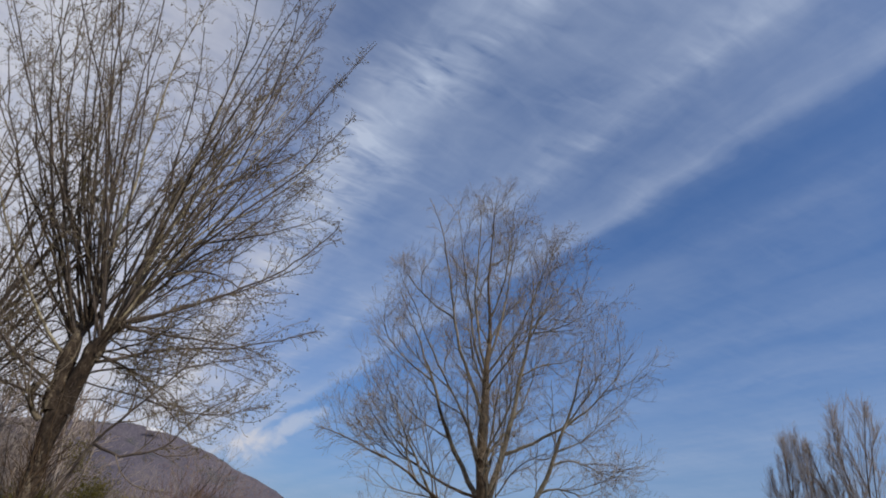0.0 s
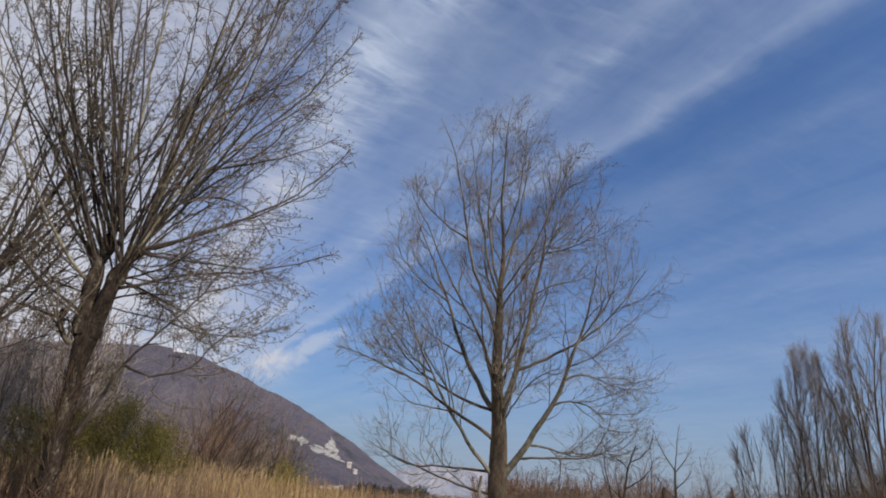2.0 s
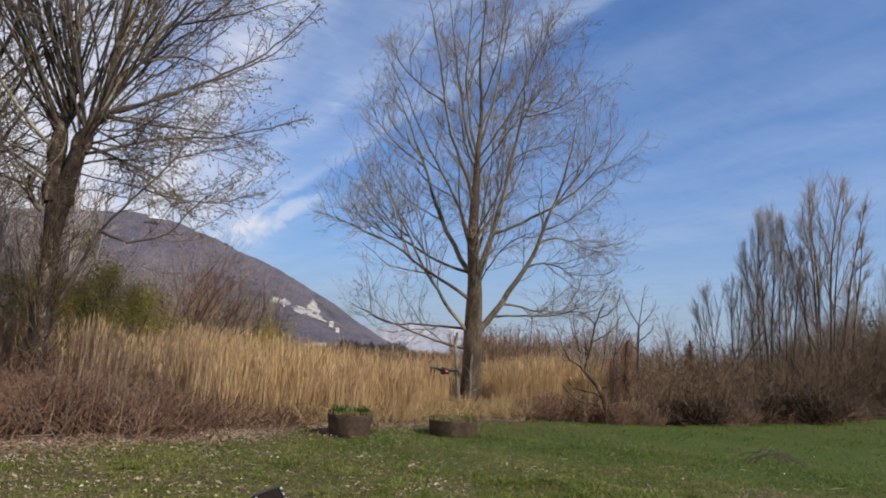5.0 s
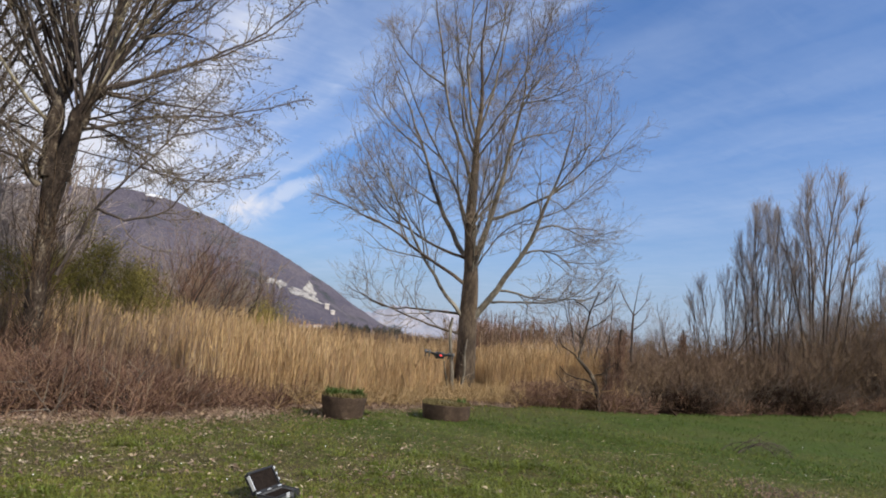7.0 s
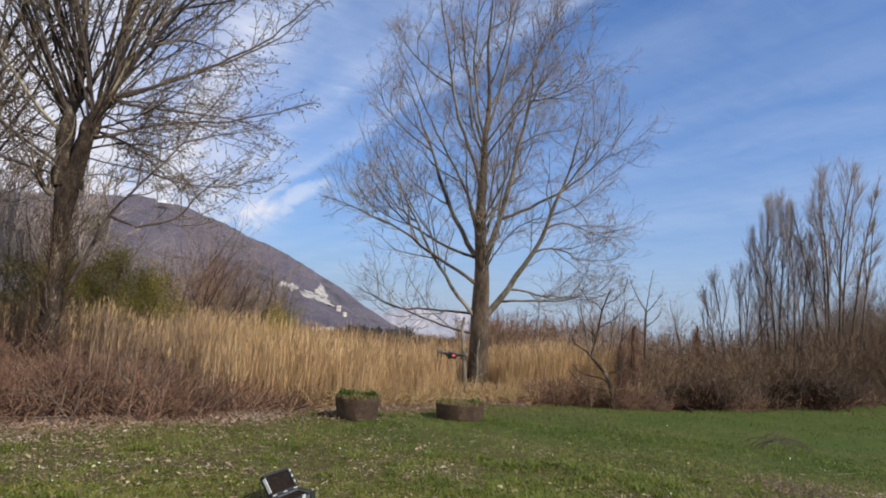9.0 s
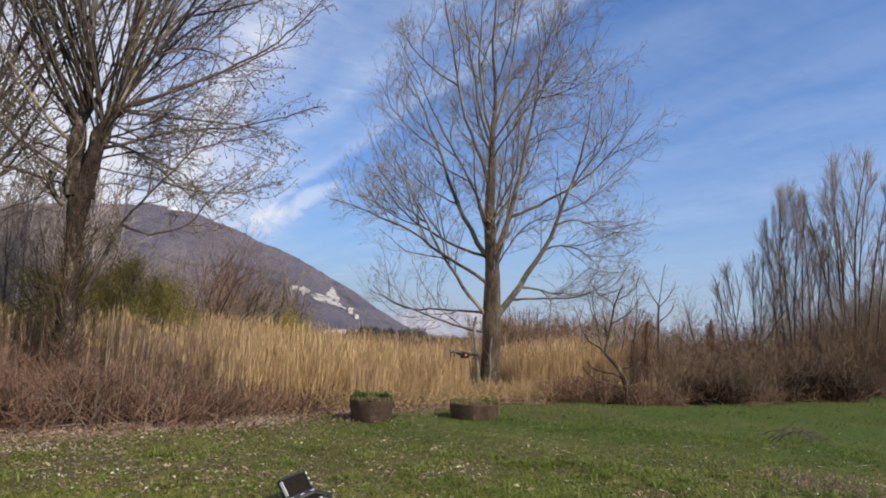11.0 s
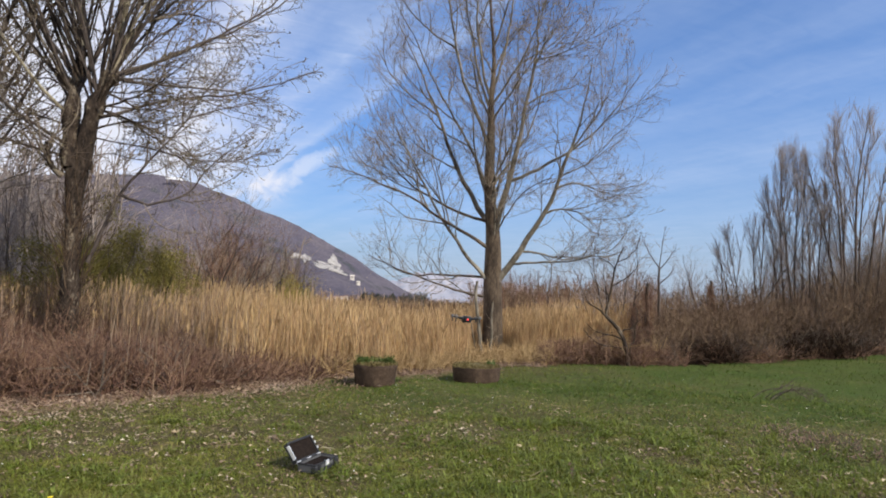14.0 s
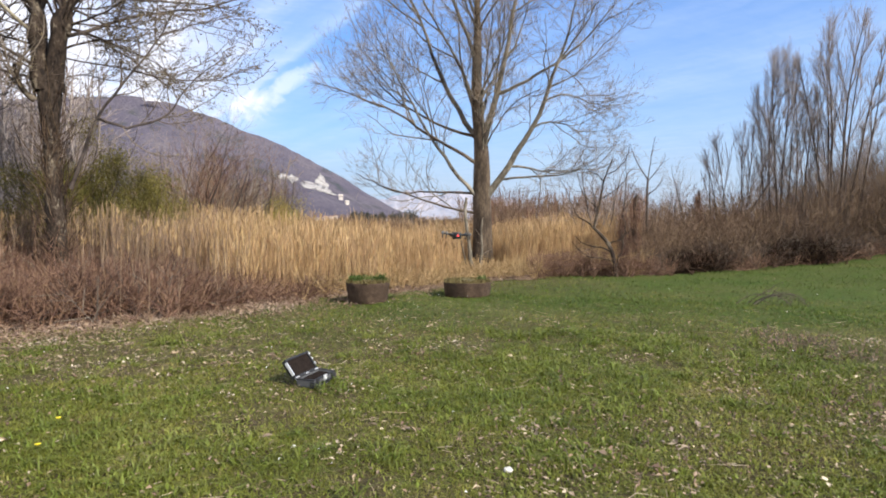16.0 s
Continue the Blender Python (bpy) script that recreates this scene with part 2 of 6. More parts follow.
HILL_QUARRY = material("quarry_rock", [(0.18, 0.165, 0.16), (0.36, 0.335, 0.31), (0.5, 0.47, 0.43)], 0.035, 0.95, 0.3, 0.16, span=0.25)
# haze painted in: snow and rock colours drawn close to the horizon sky
SNOW_HAZED = material("hazed_snow_rock", [(0.24, 0.26, 0.32), (0.3, 0.305, 0.355), (0.38, 0.355, 0.375)], 0.008, 0.9, 0.3, 0.04, span=0.25)
SNOW_WHITE = material("old_snow", [(0.62, 0.64, 0.7), (0.85, 0.86, 0.9)], 0.03, 0.8, 0.2, 0.2)
PLASTER = material("pale_plaster", [(0.46, 0.41, 0.36), (0.66, 0.61, 0.55)], 0.05, 0.9, 0, 0.5, per_object=0.15)
ROOF = material("terracotta_roof", [(0.26, 0.15, 0.11), (0.38, 0.25, 0.19)], 0.1, 0.9, 0, 0.8, per_object=0.2)
GLASS_DARK = material("window_dark", [(0.03, 0.035, 0.04), (0.06, 0.06, 0.07)], 1.0, 0.2, 0, 5.0)


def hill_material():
    """Bare woods on a hillside: purple-brown, lightened and blued for haze, with darker evergreen patches and paler
    clearings.
    """
    m = bpy.data.materials.new("hazed_bare_woods")
    m.use_nodes = True
    N = Nodes(m.node_tree)
    b = m.node_tree.nodes["Principled BSDF"]
    tc = N.add("ShaderNodeTexCoord").outputs["Object"]
    big = N.noise(tc, 0.004, 6.0, 0.6)
    mid = N.noise(tc, 0.02, 5.0, 0.6)
    fine = N.noise(tc, 0.12, 3.0, 0.6)
    # distance haze is mixed into these base colours: lighter and bluer
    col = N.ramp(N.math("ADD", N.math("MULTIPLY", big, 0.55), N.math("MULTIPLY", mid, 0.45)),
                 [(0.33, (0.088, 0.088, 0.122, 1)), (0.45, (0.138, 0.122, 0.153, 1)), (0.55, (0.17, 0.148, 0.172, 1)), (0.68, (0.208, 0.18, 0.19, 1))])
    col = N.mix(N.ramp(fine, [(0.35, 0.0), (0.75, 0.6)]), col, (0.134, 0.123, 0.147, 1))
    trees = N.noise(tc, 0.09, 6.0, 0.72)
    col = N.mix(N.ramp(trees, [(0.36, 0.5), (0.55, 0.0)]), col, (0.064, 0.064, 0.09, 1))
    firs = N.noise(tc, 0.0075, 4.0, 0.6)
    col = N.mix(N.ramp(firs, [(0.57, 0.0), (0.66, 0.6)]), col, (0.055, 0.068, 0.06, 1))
    N.put(b.inputs["Base Color"], col)
    b.inputs["Roughness"].default_value = 1.0
    b.inputs["Specular IOR Level"].default_value = 0.0
    bp = N.add("ShaderNodeBump")
    bp.inputs["Strength"].default_value, bp.inputs["Distance"].default_value = 0.8, 14.0
    N.put(bp.inputs["Height"], N.math("ADD", trees, mid))
    N.put(b.inputs["Normal"], bp.outputs[0])
    return m


def ground_material():
    """Short worn lawn: greens and dry straw, thatch and leaf litter where the attribute says so."""
    m = bpy.data.materials.new("lawn_ground")
    m.use_nodes = True
    N = Nodes(m.node_tree)
    b = m.node_tree.nodes["Principled BSDF"]
    tc = N.add("ShaderNodeTexCoord").outputs["Object"]
    at = N.add("ShaderNodeAttribute")
    at.attribute_name = "litter"
    patch = N.noise(tc, 0.55, 5.0, 0.6)
    fleck = N.noise(tc, 9.0, 5.0, 0.65)
    tiny = N.noise(tc, 45.0, 3.0, 0.6)
    green = N.ramp(N.math("ADD", N.math("MULTIPLY", patch, 0.5), N.math("MULTIPLY", fleck, 0.5)),
                   [(0.32, (0.04, 0.053, 0.011, 1)), (0.46, (0.072, 0.082, 0.018, 1)), (0.56, (0.105, 0.095, 0.03, 1)), (0.68, (0.15, 0.115, 0.055, 1))])
    green = N.mix(N.ramp(tiny, [(0.5, 0.0), (0.75, 0.4)]), green, (0.17, 0.135, 0.072, 1))
    litter = N.ramp(N.math("ADD", N.math("MULTIPLY", fleck, 0.5), N.math("MULTIPLY", tiny, 0.5)),
                    [(0.3, (0.13, 0.088, 0.056, 1)), (0.5, (0.28, 0.195, 0.13, 1)), (0.7, (0.46, 0.35, 0.25, 1))])
    lush = N.add("ShaderNodeAttribute")
    lush.attribute_name = "lush"
    rich = N.ramp(fleck, [(0.3, (0.034, 0.062, 0.008, 1)), (0.7, (0.068, 0.105, 0.015, 1))])
    green = N.mix(N.math("MULTIPLY", lush.outputs["Fac"], N.ramp(patch, [(0.3, 1.0), (0.7, 0.45)])), green, rich)
    thatch = N.noise(tc, 3.2, 4.0, 0.6)
    bare = N.math("MULTIPLY", N.ramp(thatch, [(0.4, 0.0), (0.56, 0.85)]), N.math("SUBTRACT", 1.0, N.math("MULTIPLY", lush.outputs["Fac"], 0.75)))
    green = N.mix(bare, green, (0.058, 0.043, 0.024, 1))
    edge = N.math("ADD", at.outputs["Fac"], N.math("MULTIPLY", N.math("SUBTRACT", fleck, 0.5), 0.9))
    col = N.mix(N.ramp(edge, [(0.35, 0.0), (0.65, 1.0)]), green, litter)
    N.put(b.inputs["Base Color"], col)
    b.inputs["Roughness"].default_value = 0.95
    b.inputs["Specular IOR Level"].default_value = 0.15
    bp = N.add("ShaderNodeBump")
    bp.inputs["Strength"].default_value, bp.inputs["Distance"].default_value = 0.7, 0.03
    N.put(bp.inputs["Height"], N.math("ADD", fleck, N.math("MULTIPLY", tiny, 0.5)))
    N.put(b.inputs["Normal"], bp.outputs[0])
    return m


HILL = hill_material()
GROUND = ground_material()


# ---- mesh helpers ----
def raw_mesh(name, V, F, mat, smooth=False):
    """A mesh from arrays: V (n, 3) and F (m, 3) or (m, 4)."""
    V, F = np.asarray(V, np.float32), np.asarray(F, np.int32)
    me = bpy.data.meshes.new(name)
    k = F.shape[1]
    me.vertices.add(len(V))
    me.vertices.foreach_set("co", V.ravel())
    me.loops.add(F.size)
    me.loops.foreach_set("vertex_index", F.ravel())
    me.polygons.add(len(F))
    me.polygons.foreach_set("loop_start", np.arange(0, F.size, k, dtype=np.int32))
    me.polygons.foreach_set("use_smooth", np.full(len(F), smooth))
    me.update(calc_edges=True)
    me.materials.append(mat)
    return me


def part(name, bm, mat, parent, label="", smooth=False):
    """Links a bmesh (or a finished mesh) as one mesh object under a thing or a part."""
    if isinstance(bm, bmesh.types.BMesh):
        me = bpy.data.meshes.new(name)
        bm.to_mesh(me)
        bm.free()
        me.materials.append(mat)
        if smooth:
            me.polygons.foreach_set("use_smooth", np.full(len(me.polygons), True))
    else:
        me = bm
    ob = new(name, me)
    ob.parent = parent
    return tagged(ob, label)


def thing(name, m, label, category, group="", kind=""):
    ob = new(name)
    ob.empty_display_size = 0.2
    ob.matrix_world = m
    return tagged(ob, label, category, group, kind)


def tubes(P, R, sides, seed=0):
    """Vertices and quads of tapered tubes: P (b, n, 3), R (b, n)."""
    b, n, _ = P.shape
    T = np.gradient(P, axis=1)
    T /= np.linalg.norm(T, axis=2, keepdims=True) + 1e-9
    ref = np.where(np.abs(T[:, :1, 2:3]) > 0.85, np.array([1.0, 0.1, 0]), np.array([0, 0.1, 1.0]))
    A = np.cross(T, np.broadcast_to(ref, T.shape))
    A /= np.linalg.norm(A, axis=2, keepdims=True) + 1e-9
    B = np.cross(T, A)
    th = np.arange(sides) * 2 * np.pi / sides
    V = P[:, :, None] + R[:, :, None, None] * (A[:, :, None] * np.cos(th)[:, None] + B[:, :, None] * np.sin(th)[:, None])
    i, j, k = np.meshgrid(np.arange(b), np.arange(n - 1), np.arange(sides), indexing="ij")
    k2 = (k + 1) % sides
    at = lambda jj, kk: (i * n + jj) * sides + kk
    F = np.stack([at(j, k), at(j, k2), at(j + 1, k2), at(j + 1, k)], -1).reshape(-1, 4)
    return V.reshape(-1, 3), F


def joined(pieces):
    Vs, Fs, o = [], [], 0
    for V, F in pieces:
        Vs.append(V)
        Fs.append(F + o)
        o += len(V)
    return np.concatenate(Vs), np.concatenate(Fs)


def unit(a):
    return a / (np.linalg.norm(a, axis=-1, keepdims=True) + 1e-9)


def grow(rng, S, D, L, n, up=0.0, wander=0.1, droop=0.0):
    """Polylines (b, n, 3) from starts S and directions D with lengths L, that bend upwards by up and wander."""
    b = len(S)
    P = np.zeros((b, n, 3))
    P[:, 0] = S
    d = unit(D)
    for k in range(1, n):
        P[:, k] = P[:, k - 1] + d * (L / (n - 1))[:, None]
        d = unit(d + rng.normal(0, wander, (b, 3)) + np.array([0, 0, 1.0]) * (up - droop * k / n))
    return P


def sprout(rng, P, R, count, lo, hi, angle, length, n, up=0.05, wander=0.12, thin=0.55, tip=0.0015, droop=0.0, taper_len=0.55, swirl=0.0):
    """Side shoots along parents P (b, n0, 3) with radii R: count each, between the fractions lo and hi of the parent."""
    b, n0, _ = P.shape
    s = lo + (hi - lo) * (np.arange(count) + rng.uniform(0.05, 0.95, (b, count))) / count
    f = s * (n0 - 1)
    i = np.minimum(f.astype(int), n0 - 2)
    w = (f - i)[..., None]
    rows = np.arange(b)[:, None]
    S = P[rows, i] * (1 - w) + P[rows, i + 1] * w
    T = unit(P[rows, i + 1] - P[rows, i])
    rad = (R[rows, i] * (1 - w[..., 0]) + R[rows, i + 1] * w[..., 0])
    Q = unit(np.cross(T, rng.normal(size=(b, count, 3))))
    a = np.radians(rng.uniform(angle[0], angle[1], (b, count)))[..., None]
    D = T * np.cos(a) + Q * np.sin(a)
    L = rng.uniform(length[0], length[1], (b, count)) * (1 - taper_len * s)
    S, D, L, rad = S.reshape(-1, 3), D.reshape(-1, 3), L.ravel(), rad.ravel()
    C = grow(rng, S, D, L, n, up, wander, droop)
    r0 = np.minimum(rad * thin, 0.012 * L + 0.002)
    RC = r0[:, None] + (np.minimum(tip, r0) - r0)[:, None] * np.linspace(0, 1, n)[None] ** 0.8
    return C, RC


def leaf_cards(rng, at, size, mat_name, mat, lean=None):
    """Small folded leaves, two triangles each, at the given places."""
    b = len(at)
    a = unit(rng.normal(size=(b, 3)))
    if lean is not None:
        a = unit(a * 0.6 + lean)
    c = unit(np.cross(a, rng.normal(size=(b, 3))))
    n = np.cross(a, c)
    s = size * rng.uniform(0.6, 1.4, (b, 1))
    V = np.stack([at, at + a * s * 0.5 + c * s * 0.28 + n * s * 0.1, at + a * s, at + a * s * 0.5 - c * s * 0.28 + n * s * 0.1], 1).reshape(-1, 3)
    k = np.arange(b) * 4
    return raw_mesh(mat_name, V, np.stack([k, k + 1, k + 2, k + 3], 1), mat)


def curve_limb(S, bearing, a0, a1, L, n, out, rng, wob=0.03):
    """A limb that leaves S at the slope a0 and ends at a1 (degrees from the tree's right), turned out of its plane by out degrees."""
    a = np.radians(np.linspace(a0, a1, n - 1))
    o = radians(out)
    h = np.cos(a)
    d = np.stack([h * math.cos(o), np.abs(h) * math.sin(o), np.sin(a)], 1) + rng.normal(0, wob, (n - 1, 3))
    return np.concatenate([[S], S + np.cumsum(unit(d) * L / (n - 1), axis=0)])


def facing(x, y):
    """The pose of a thing that stands at (x, y) with its local x to the right as seen from the open lawn."""
    return Matrix.Translation((x, y, height(x, y))) @ Matrix.Rotation(-math.atan2(x, y), 4, "Z")


# ---- the ground: one sheet to the horizon ----
def height(x, y):
    x, y = np.asarray(x, float), np.asarray(y, float)
    near = np.exp(-(np.hypot(x, y - 10) / 45.0) ** 4)
    rise = 0.0048 * np.clip(x - 4.0, 0, 12) ** 2 * np.clip((y - 4) / 12, 0, 1)
    z = rise + 0.018 * np.sin(x * 0.9 + 1.3) * np.sin(y * 0.7) + 0.012 * np.sin(x * 2.3 + y * 1.9)
    z = z * near - 0.5 * (1 - near)
    return float(z) if z.ndim == 0 else z


def edge_y(x):
    """How far ahead the lawn ends and the rough growth begins."""
    x = np.asarray(x, float)
    wave = 0.24 * np.sin(x * 1.9 + 0.6) + 0.16 * np.sin(x * 4.7) + 0.09 * np.sin(x * 10.3 + 2)
    return wave + np.interp(x, [-14, -8, -5.8, -4.9, -3.7, -2.1, -1.1, 1.8, 6.8, 13.6, 22], [6.0, 7.3, 8.9, 9.9, 11.5, 13.0, 14.0, 16.9, 18.2, 19.6, 21.5])


def lushness(x, y):
    """1 where the lawn is deep green: farther to the right and before the planters."""
    rich = np.clip((x - 0.5) / 4.5, 0, 1) * np.clip((y - 3.5) / 4, 0, 1)
    rich = rich * np.clip((y - 6.0) / 4.0, 0, 1)
    return np.maximum(rich, 0.95 * np.exp(-((y - 12.0) / 3.0) ** 2) * np.clip((x + 4) / 3, 0, 1))


def build_ground():
    near = np.arange(0, 26.01, 0.35)
    far = 26 * 1.16 ** np.arange(1, 36)
    half = np.concatenate([near, far])
    xs = np.concatenate([-half[:0:-1], half])
    ys = xs + 10
    X, Y = np.meshgrid(xs, ys)
    Z = height(X, Y)
    n = len(xs)
    i, j = np.meshgrid(np.arange(n - 1), np.arange(n - 1))
    k = (j * n + i).ravel()
    me = raw_mesh("ground", np.stack([X, Y, Z], -1).reshape(-1, 3), np.stack([k, k + 1, k + n + 1, k + n], 1), GROUND, True)
    d = Y - edge_y(X)
    wide = np.interp(X, [-6, -2, 1, 6], [1.9, 1.0, 0.6, 0.35])
    lit = np.clip(1 + d / wide, 0, 1)
    lit = np.maximum(lit, 0.14 * np.exp(-((Y - 3) / 4.5) ** 2))
    lit = np.where(np.hypot(X, Y) > 60, 0.6, lit)
    at = me.attributes.new("litter", "FLOAT", "POINT")
    at.data.foreach_set("value", lit.astype(np.float32).ravel())
    rich = lushness(X, Y)
    at = me.attributes.new("lush", "FLOAT", "POINT")
    at.data.foreach_set("value", rich.astype(np.float32).ravel())
    tagged(new("ground", me), "worn green lawn with dry patches and leaf litter", "ground", kind="structure")


build_ground()


# ---- the distance: wooded hill with a quarry, snowy range, village ----
RIDGE_AZ = [-100, -70, -50, -38, -30.7, -26.6, -24.4, -22.0, -19.6, -17.1, -14.5, -11.9, -9.3, -6.5, -4.4, -2.8, -1.4, 3.0]
RIDGE_EL = [4.0, 6.5, 7.8, 8.6, 9.7, 10.2, 10.05, 9.4, 8.75, 7.75, 6.75, 5.65, 4.25, 2.3, 1.15, 0.75, 0.3, 0.0]


def fbm(x, y, s, seed=0.0):
    """Smooth layered waves, for relief on hills."""
    z = 0
    a = 1.0
    for k in range(5):
        z = z + a * np.sin(x * s + 1.7 * k + seed + 1.3 * np.sin(y * s * 0.7 + k)) * np.cos(y * s * 1.1 + 2.1 * k + seed)
        s, a = s * 1.93, a * 0.52
    return z


def hill_point(A, T):
    """The hillside at the bearing A (degrees); T runs from its foot, 0, to its ridge, 1."""
    top = 2900 * np.tan(np.radians(np.interp(A, RIDGE_AZ, RIDGE_EL)))
    dist = 1500 + 1400 * T
    prof = np.where(T <= 1, (np.clip(T, 0, 1) ** 1.25) * (0.9 + 0.1 * np.sin(T * 9 + A * 0.2)), 1 - 1.5 * (T - 1))
    prof = np.where(np.abs(T - 1) < 0.02, 1.0, np.minimum(prof, 1.0))
    X, Y = dist * np.sin(np.radians(A)), dist * np.cos(np.radians(A))
    relief = fbm(X, Y, 0.012) * 9 + fbm(X, Y, 0.055, 1.0) * 2.2
    return X, Y, top * prof - 14 + relief * np.clip(top / 200, 0, 1) * np.clip(T * 4, 0, 1)


def on_slope(az, el):
    """Where a line of sight from eye height meets the hillside, a few metres in front of it."""
    t = np.linspace(0.03, 0.99, 200)
    X, Y, Z = hill_point(np.full(200, az), t)
    rise = np.maximum.accumulate(np.degrees(np.arctan2(Z - EYE, np.hypot(X, Y)))) + t * 1e-6
    k = np.interp(el, rise, t)
    P = np.array([np.interp(k, t, q) for q in (X, Y, Z)])
    return P * 0.996 + np.array([0, 0, EYE]) * 0.004


def build_hill():
    az = np.linspace(-100, 3, 420)
    t = np.linspace(0, 1.35, 70)
    A, T = np.meshgrid(az, t, indexing="ij")
    X, Y, Z = hill_point(A, T)
    n, m = A.shape
    i, j = np.meshgrid(np.arange(n - 1), np.arange(m - 1), indexing="ij")
    k = (i * m + j).ravel()
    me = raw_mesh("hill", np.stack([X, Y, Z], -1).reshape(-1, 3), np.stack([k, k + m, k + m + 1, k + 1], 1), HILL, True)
    return tagged(new("hill", me), "long wooded hill, bare winter trees in a haze-tinted purple-brown", "hill", kind="structure")


def at_angle(az, el, d):
    """A place d metres off along a bearing, at an elevation seen from eye height."""
    return Vector((d * math.sin(radians(az)), d * math.cos(radians(az)), EYE + d * math.tan(radians(el))))


def rock_patch(name, az, el, w, h, d, rng, mat, label, category, slope=0.0, lean=0.0, taper=0.0):
    """A ragged rock face that lies on the hillside, w by h metres as seen from d metres off."""
    na, nb = 26, 14
    a, b = np.meshgrid(np.linspace(-1, 1, na), np.linspace(-1, 1, nb), indexing="ij")
    r = np.hypot(a, b)
    wob = 0.75 + 0.18 * np.sin(3 * np.arctan2(b, a) + rng.uniform(0, 6)) + 0.12 * np.sin(7 * np.arctan2(b, a) + rng.uniform(0, 6))
    k = np.minimum(1.0, 1.0 / np.maximum(np.abs(a), np.abs(b)).clip(0.01)) * np.minimum(1, wob / np.maximum(r, 0.01))
    a, b = a * k, b * k
    up = b * h / 2 - slope * a * w / 2
    side = a * w / 2 * (1 - taper * (b + 1) / 2) - lean * b * h / 2
    P = np.array([on_slope(az + math.degrees(p / d), el + math.degrees(q / d)) for p, q in zip(side.ravel(), up.ravel())])
    P[:, 2] += rng.normal(0, 0.6, len(P)) + 1.2 * np.sin(up.ravel() * 0.5)
    i, j = np.meshgrid(np.arange(na - 1), np.arange(nb - 1), indexing="ij")
    q = (i * nb + j).ravel()
    foot = P.mean(0)
    ob = new(name, raw_mesh(name, P - foot, np.stack([q, q + nb, q + nb + 1, q + 1], 1), mat))
    ob.matrix_world = Matrix.Translation(foot)
    return tagged(ob, label, category, kind="structure")


def build_range():
    az = np.linspace(-14, 14, 220)
    t = np.linspace(0, 1.2, 24)
    A, T = np.meshgrid(az, t, indexing="ij")
    el = np.interp(A, [-14, -9, -7.3, -5, -2.7, -0.5, 1.0, 3, 6, 9, 14], [0.1, 0.5, 1.2, 2.1, 2.75, 2.35, 2.75, 2.2, 1.9, 0.9, 0.2])
    el = el + 0.1 * np.sin(A * 5.1) + 0.02 * np.sin(A * 11.3 + 1)
    d = 4100 + 500 * T
    prof = np.where(T <= 1, T, 1 - (T - 1) * 2)
    X, Y = d * np.sin(np.radians(A)), d * np.cos(np.radians(A))
    Z = 4600 * np.tan(np.radians(el)) * prof + fbm(X, Y, 0.015, 2.0) * 8 * np.clip(T, 0, 1)
    n, m = A.shape
    i, j = np.meshgrid(np.arange(n - 1), np.arange(m - 1), indexing="ij")
    k = (i * m + j).ravel()
    me = raw_mesh("snowy_range", np.stack([X, Y, Z], -1).reshape(-1, 3), np.stack([k, k + m, k + m + 1, k + 1], 1), SNOW_HAZED, True)
    tagged(new("snowy_range", me), "far snowy mountain range, pinkish white dulled by painted haze", "mountains", kind="structure")


def box_bm(x0, x1, y0, y1, z0, z1, bevel=0.0):
    bm = bmesh.new()
    bmesh.ops.create_cube(bm, size=1.0, matrix=Matrix.Translation(((x0 + x1) / 2, (y0 + y1) / 2, (z0 + z1) / 2)) @ Matrix.Diagonal((x1 - x0, y1 - y0, z1 - z0, 1)))
    if bevel:
        bmesh.ops.bevel(bm, geom=bm.edges[:], offset=bevel, segments=2, profile=0.7, affect="EDGES")
    return bm


def house(az, el, d, w, h, turn, rng, roof=ROOF, label="pale plastered village house with a tiled roof"):
    """A plain far house: walls, pitched roof, window openings as dark panes set in."""
    c = at_angle(az, el, d)
    root = thing("house", Matrix.Translation(c) @ Matrix.Rotation(-radians(az) + radians(turn), 4, "Z"), label, "house", "village houses")
    part("wall", box_bm(-w / 2, w / 2, -w * 0.35, w * 0.35, -6, h), PLASTER, root)
    bm = bmesh.new()
    e = w * 0.05
    pts = [bm.verts.new(p) for p in ((-w / 2 - e, -w * 0.4, h), (w / 2 + e, -w * 0.4, h), (w / 2 + e, w * 0.4, h), (-w / 2 - e, w * 0.4, h), (-w / 2 - e, 0, h + w * 0.2), (w / 2 + e, 0, h + w * 0.2))]
    for f in ((0, 1, 5, 4), (2, 3, 4, 5), (0, 4, 3), (1, 2, 5), (3, 2, 1, 0)):
        bm.faces.new([pts[q] for q in f])
    part("roof", bm, roof, root)
    for k in range(3):
        x = -w * 0.3 + k * w * 0.3
        part("window", box_bm(x - w * 0.05, x + w * 0.05, -w * 0.352, -w * 0.33, h * 0.45, h * 0.7), GLASS_DARK, root)
    return root


build_hill()
build_range()
rng = np.random.default_rng(5)
rock_patch("quarry_face", -11.0, 3.4, 66, 56, 2000, rng, HILL_QUARRY, "pale bare rock face of a hillside quarry", "quarry", 0.0, 0.3, 0.75)
rock_patch("quarry_face", -11.5, 2.85, 132, 26, 2000, rng, HILL_QUARRY, "pale quarry terrace cut along the hillside", "quarry", 0.32)
rock_patch("quarry_face", -14.3, 3.75, 56, 22, 2000, rng, HILL_QUARRY, "pale broken rock patch beside the quarry", "quarry", 0.1)
rock_patch("quarry_face", -13.5, 3.6, 34, 30, 2000, rng, HILL_QUARRY, "pale rock cutting beside the quarry", "quarry", 0.1)
rock_patch("snow_patch", -24.8, 9.8, 85, 13, 2800, rng, SNOW_WHITE, "last snow on the hilltop", "snow")
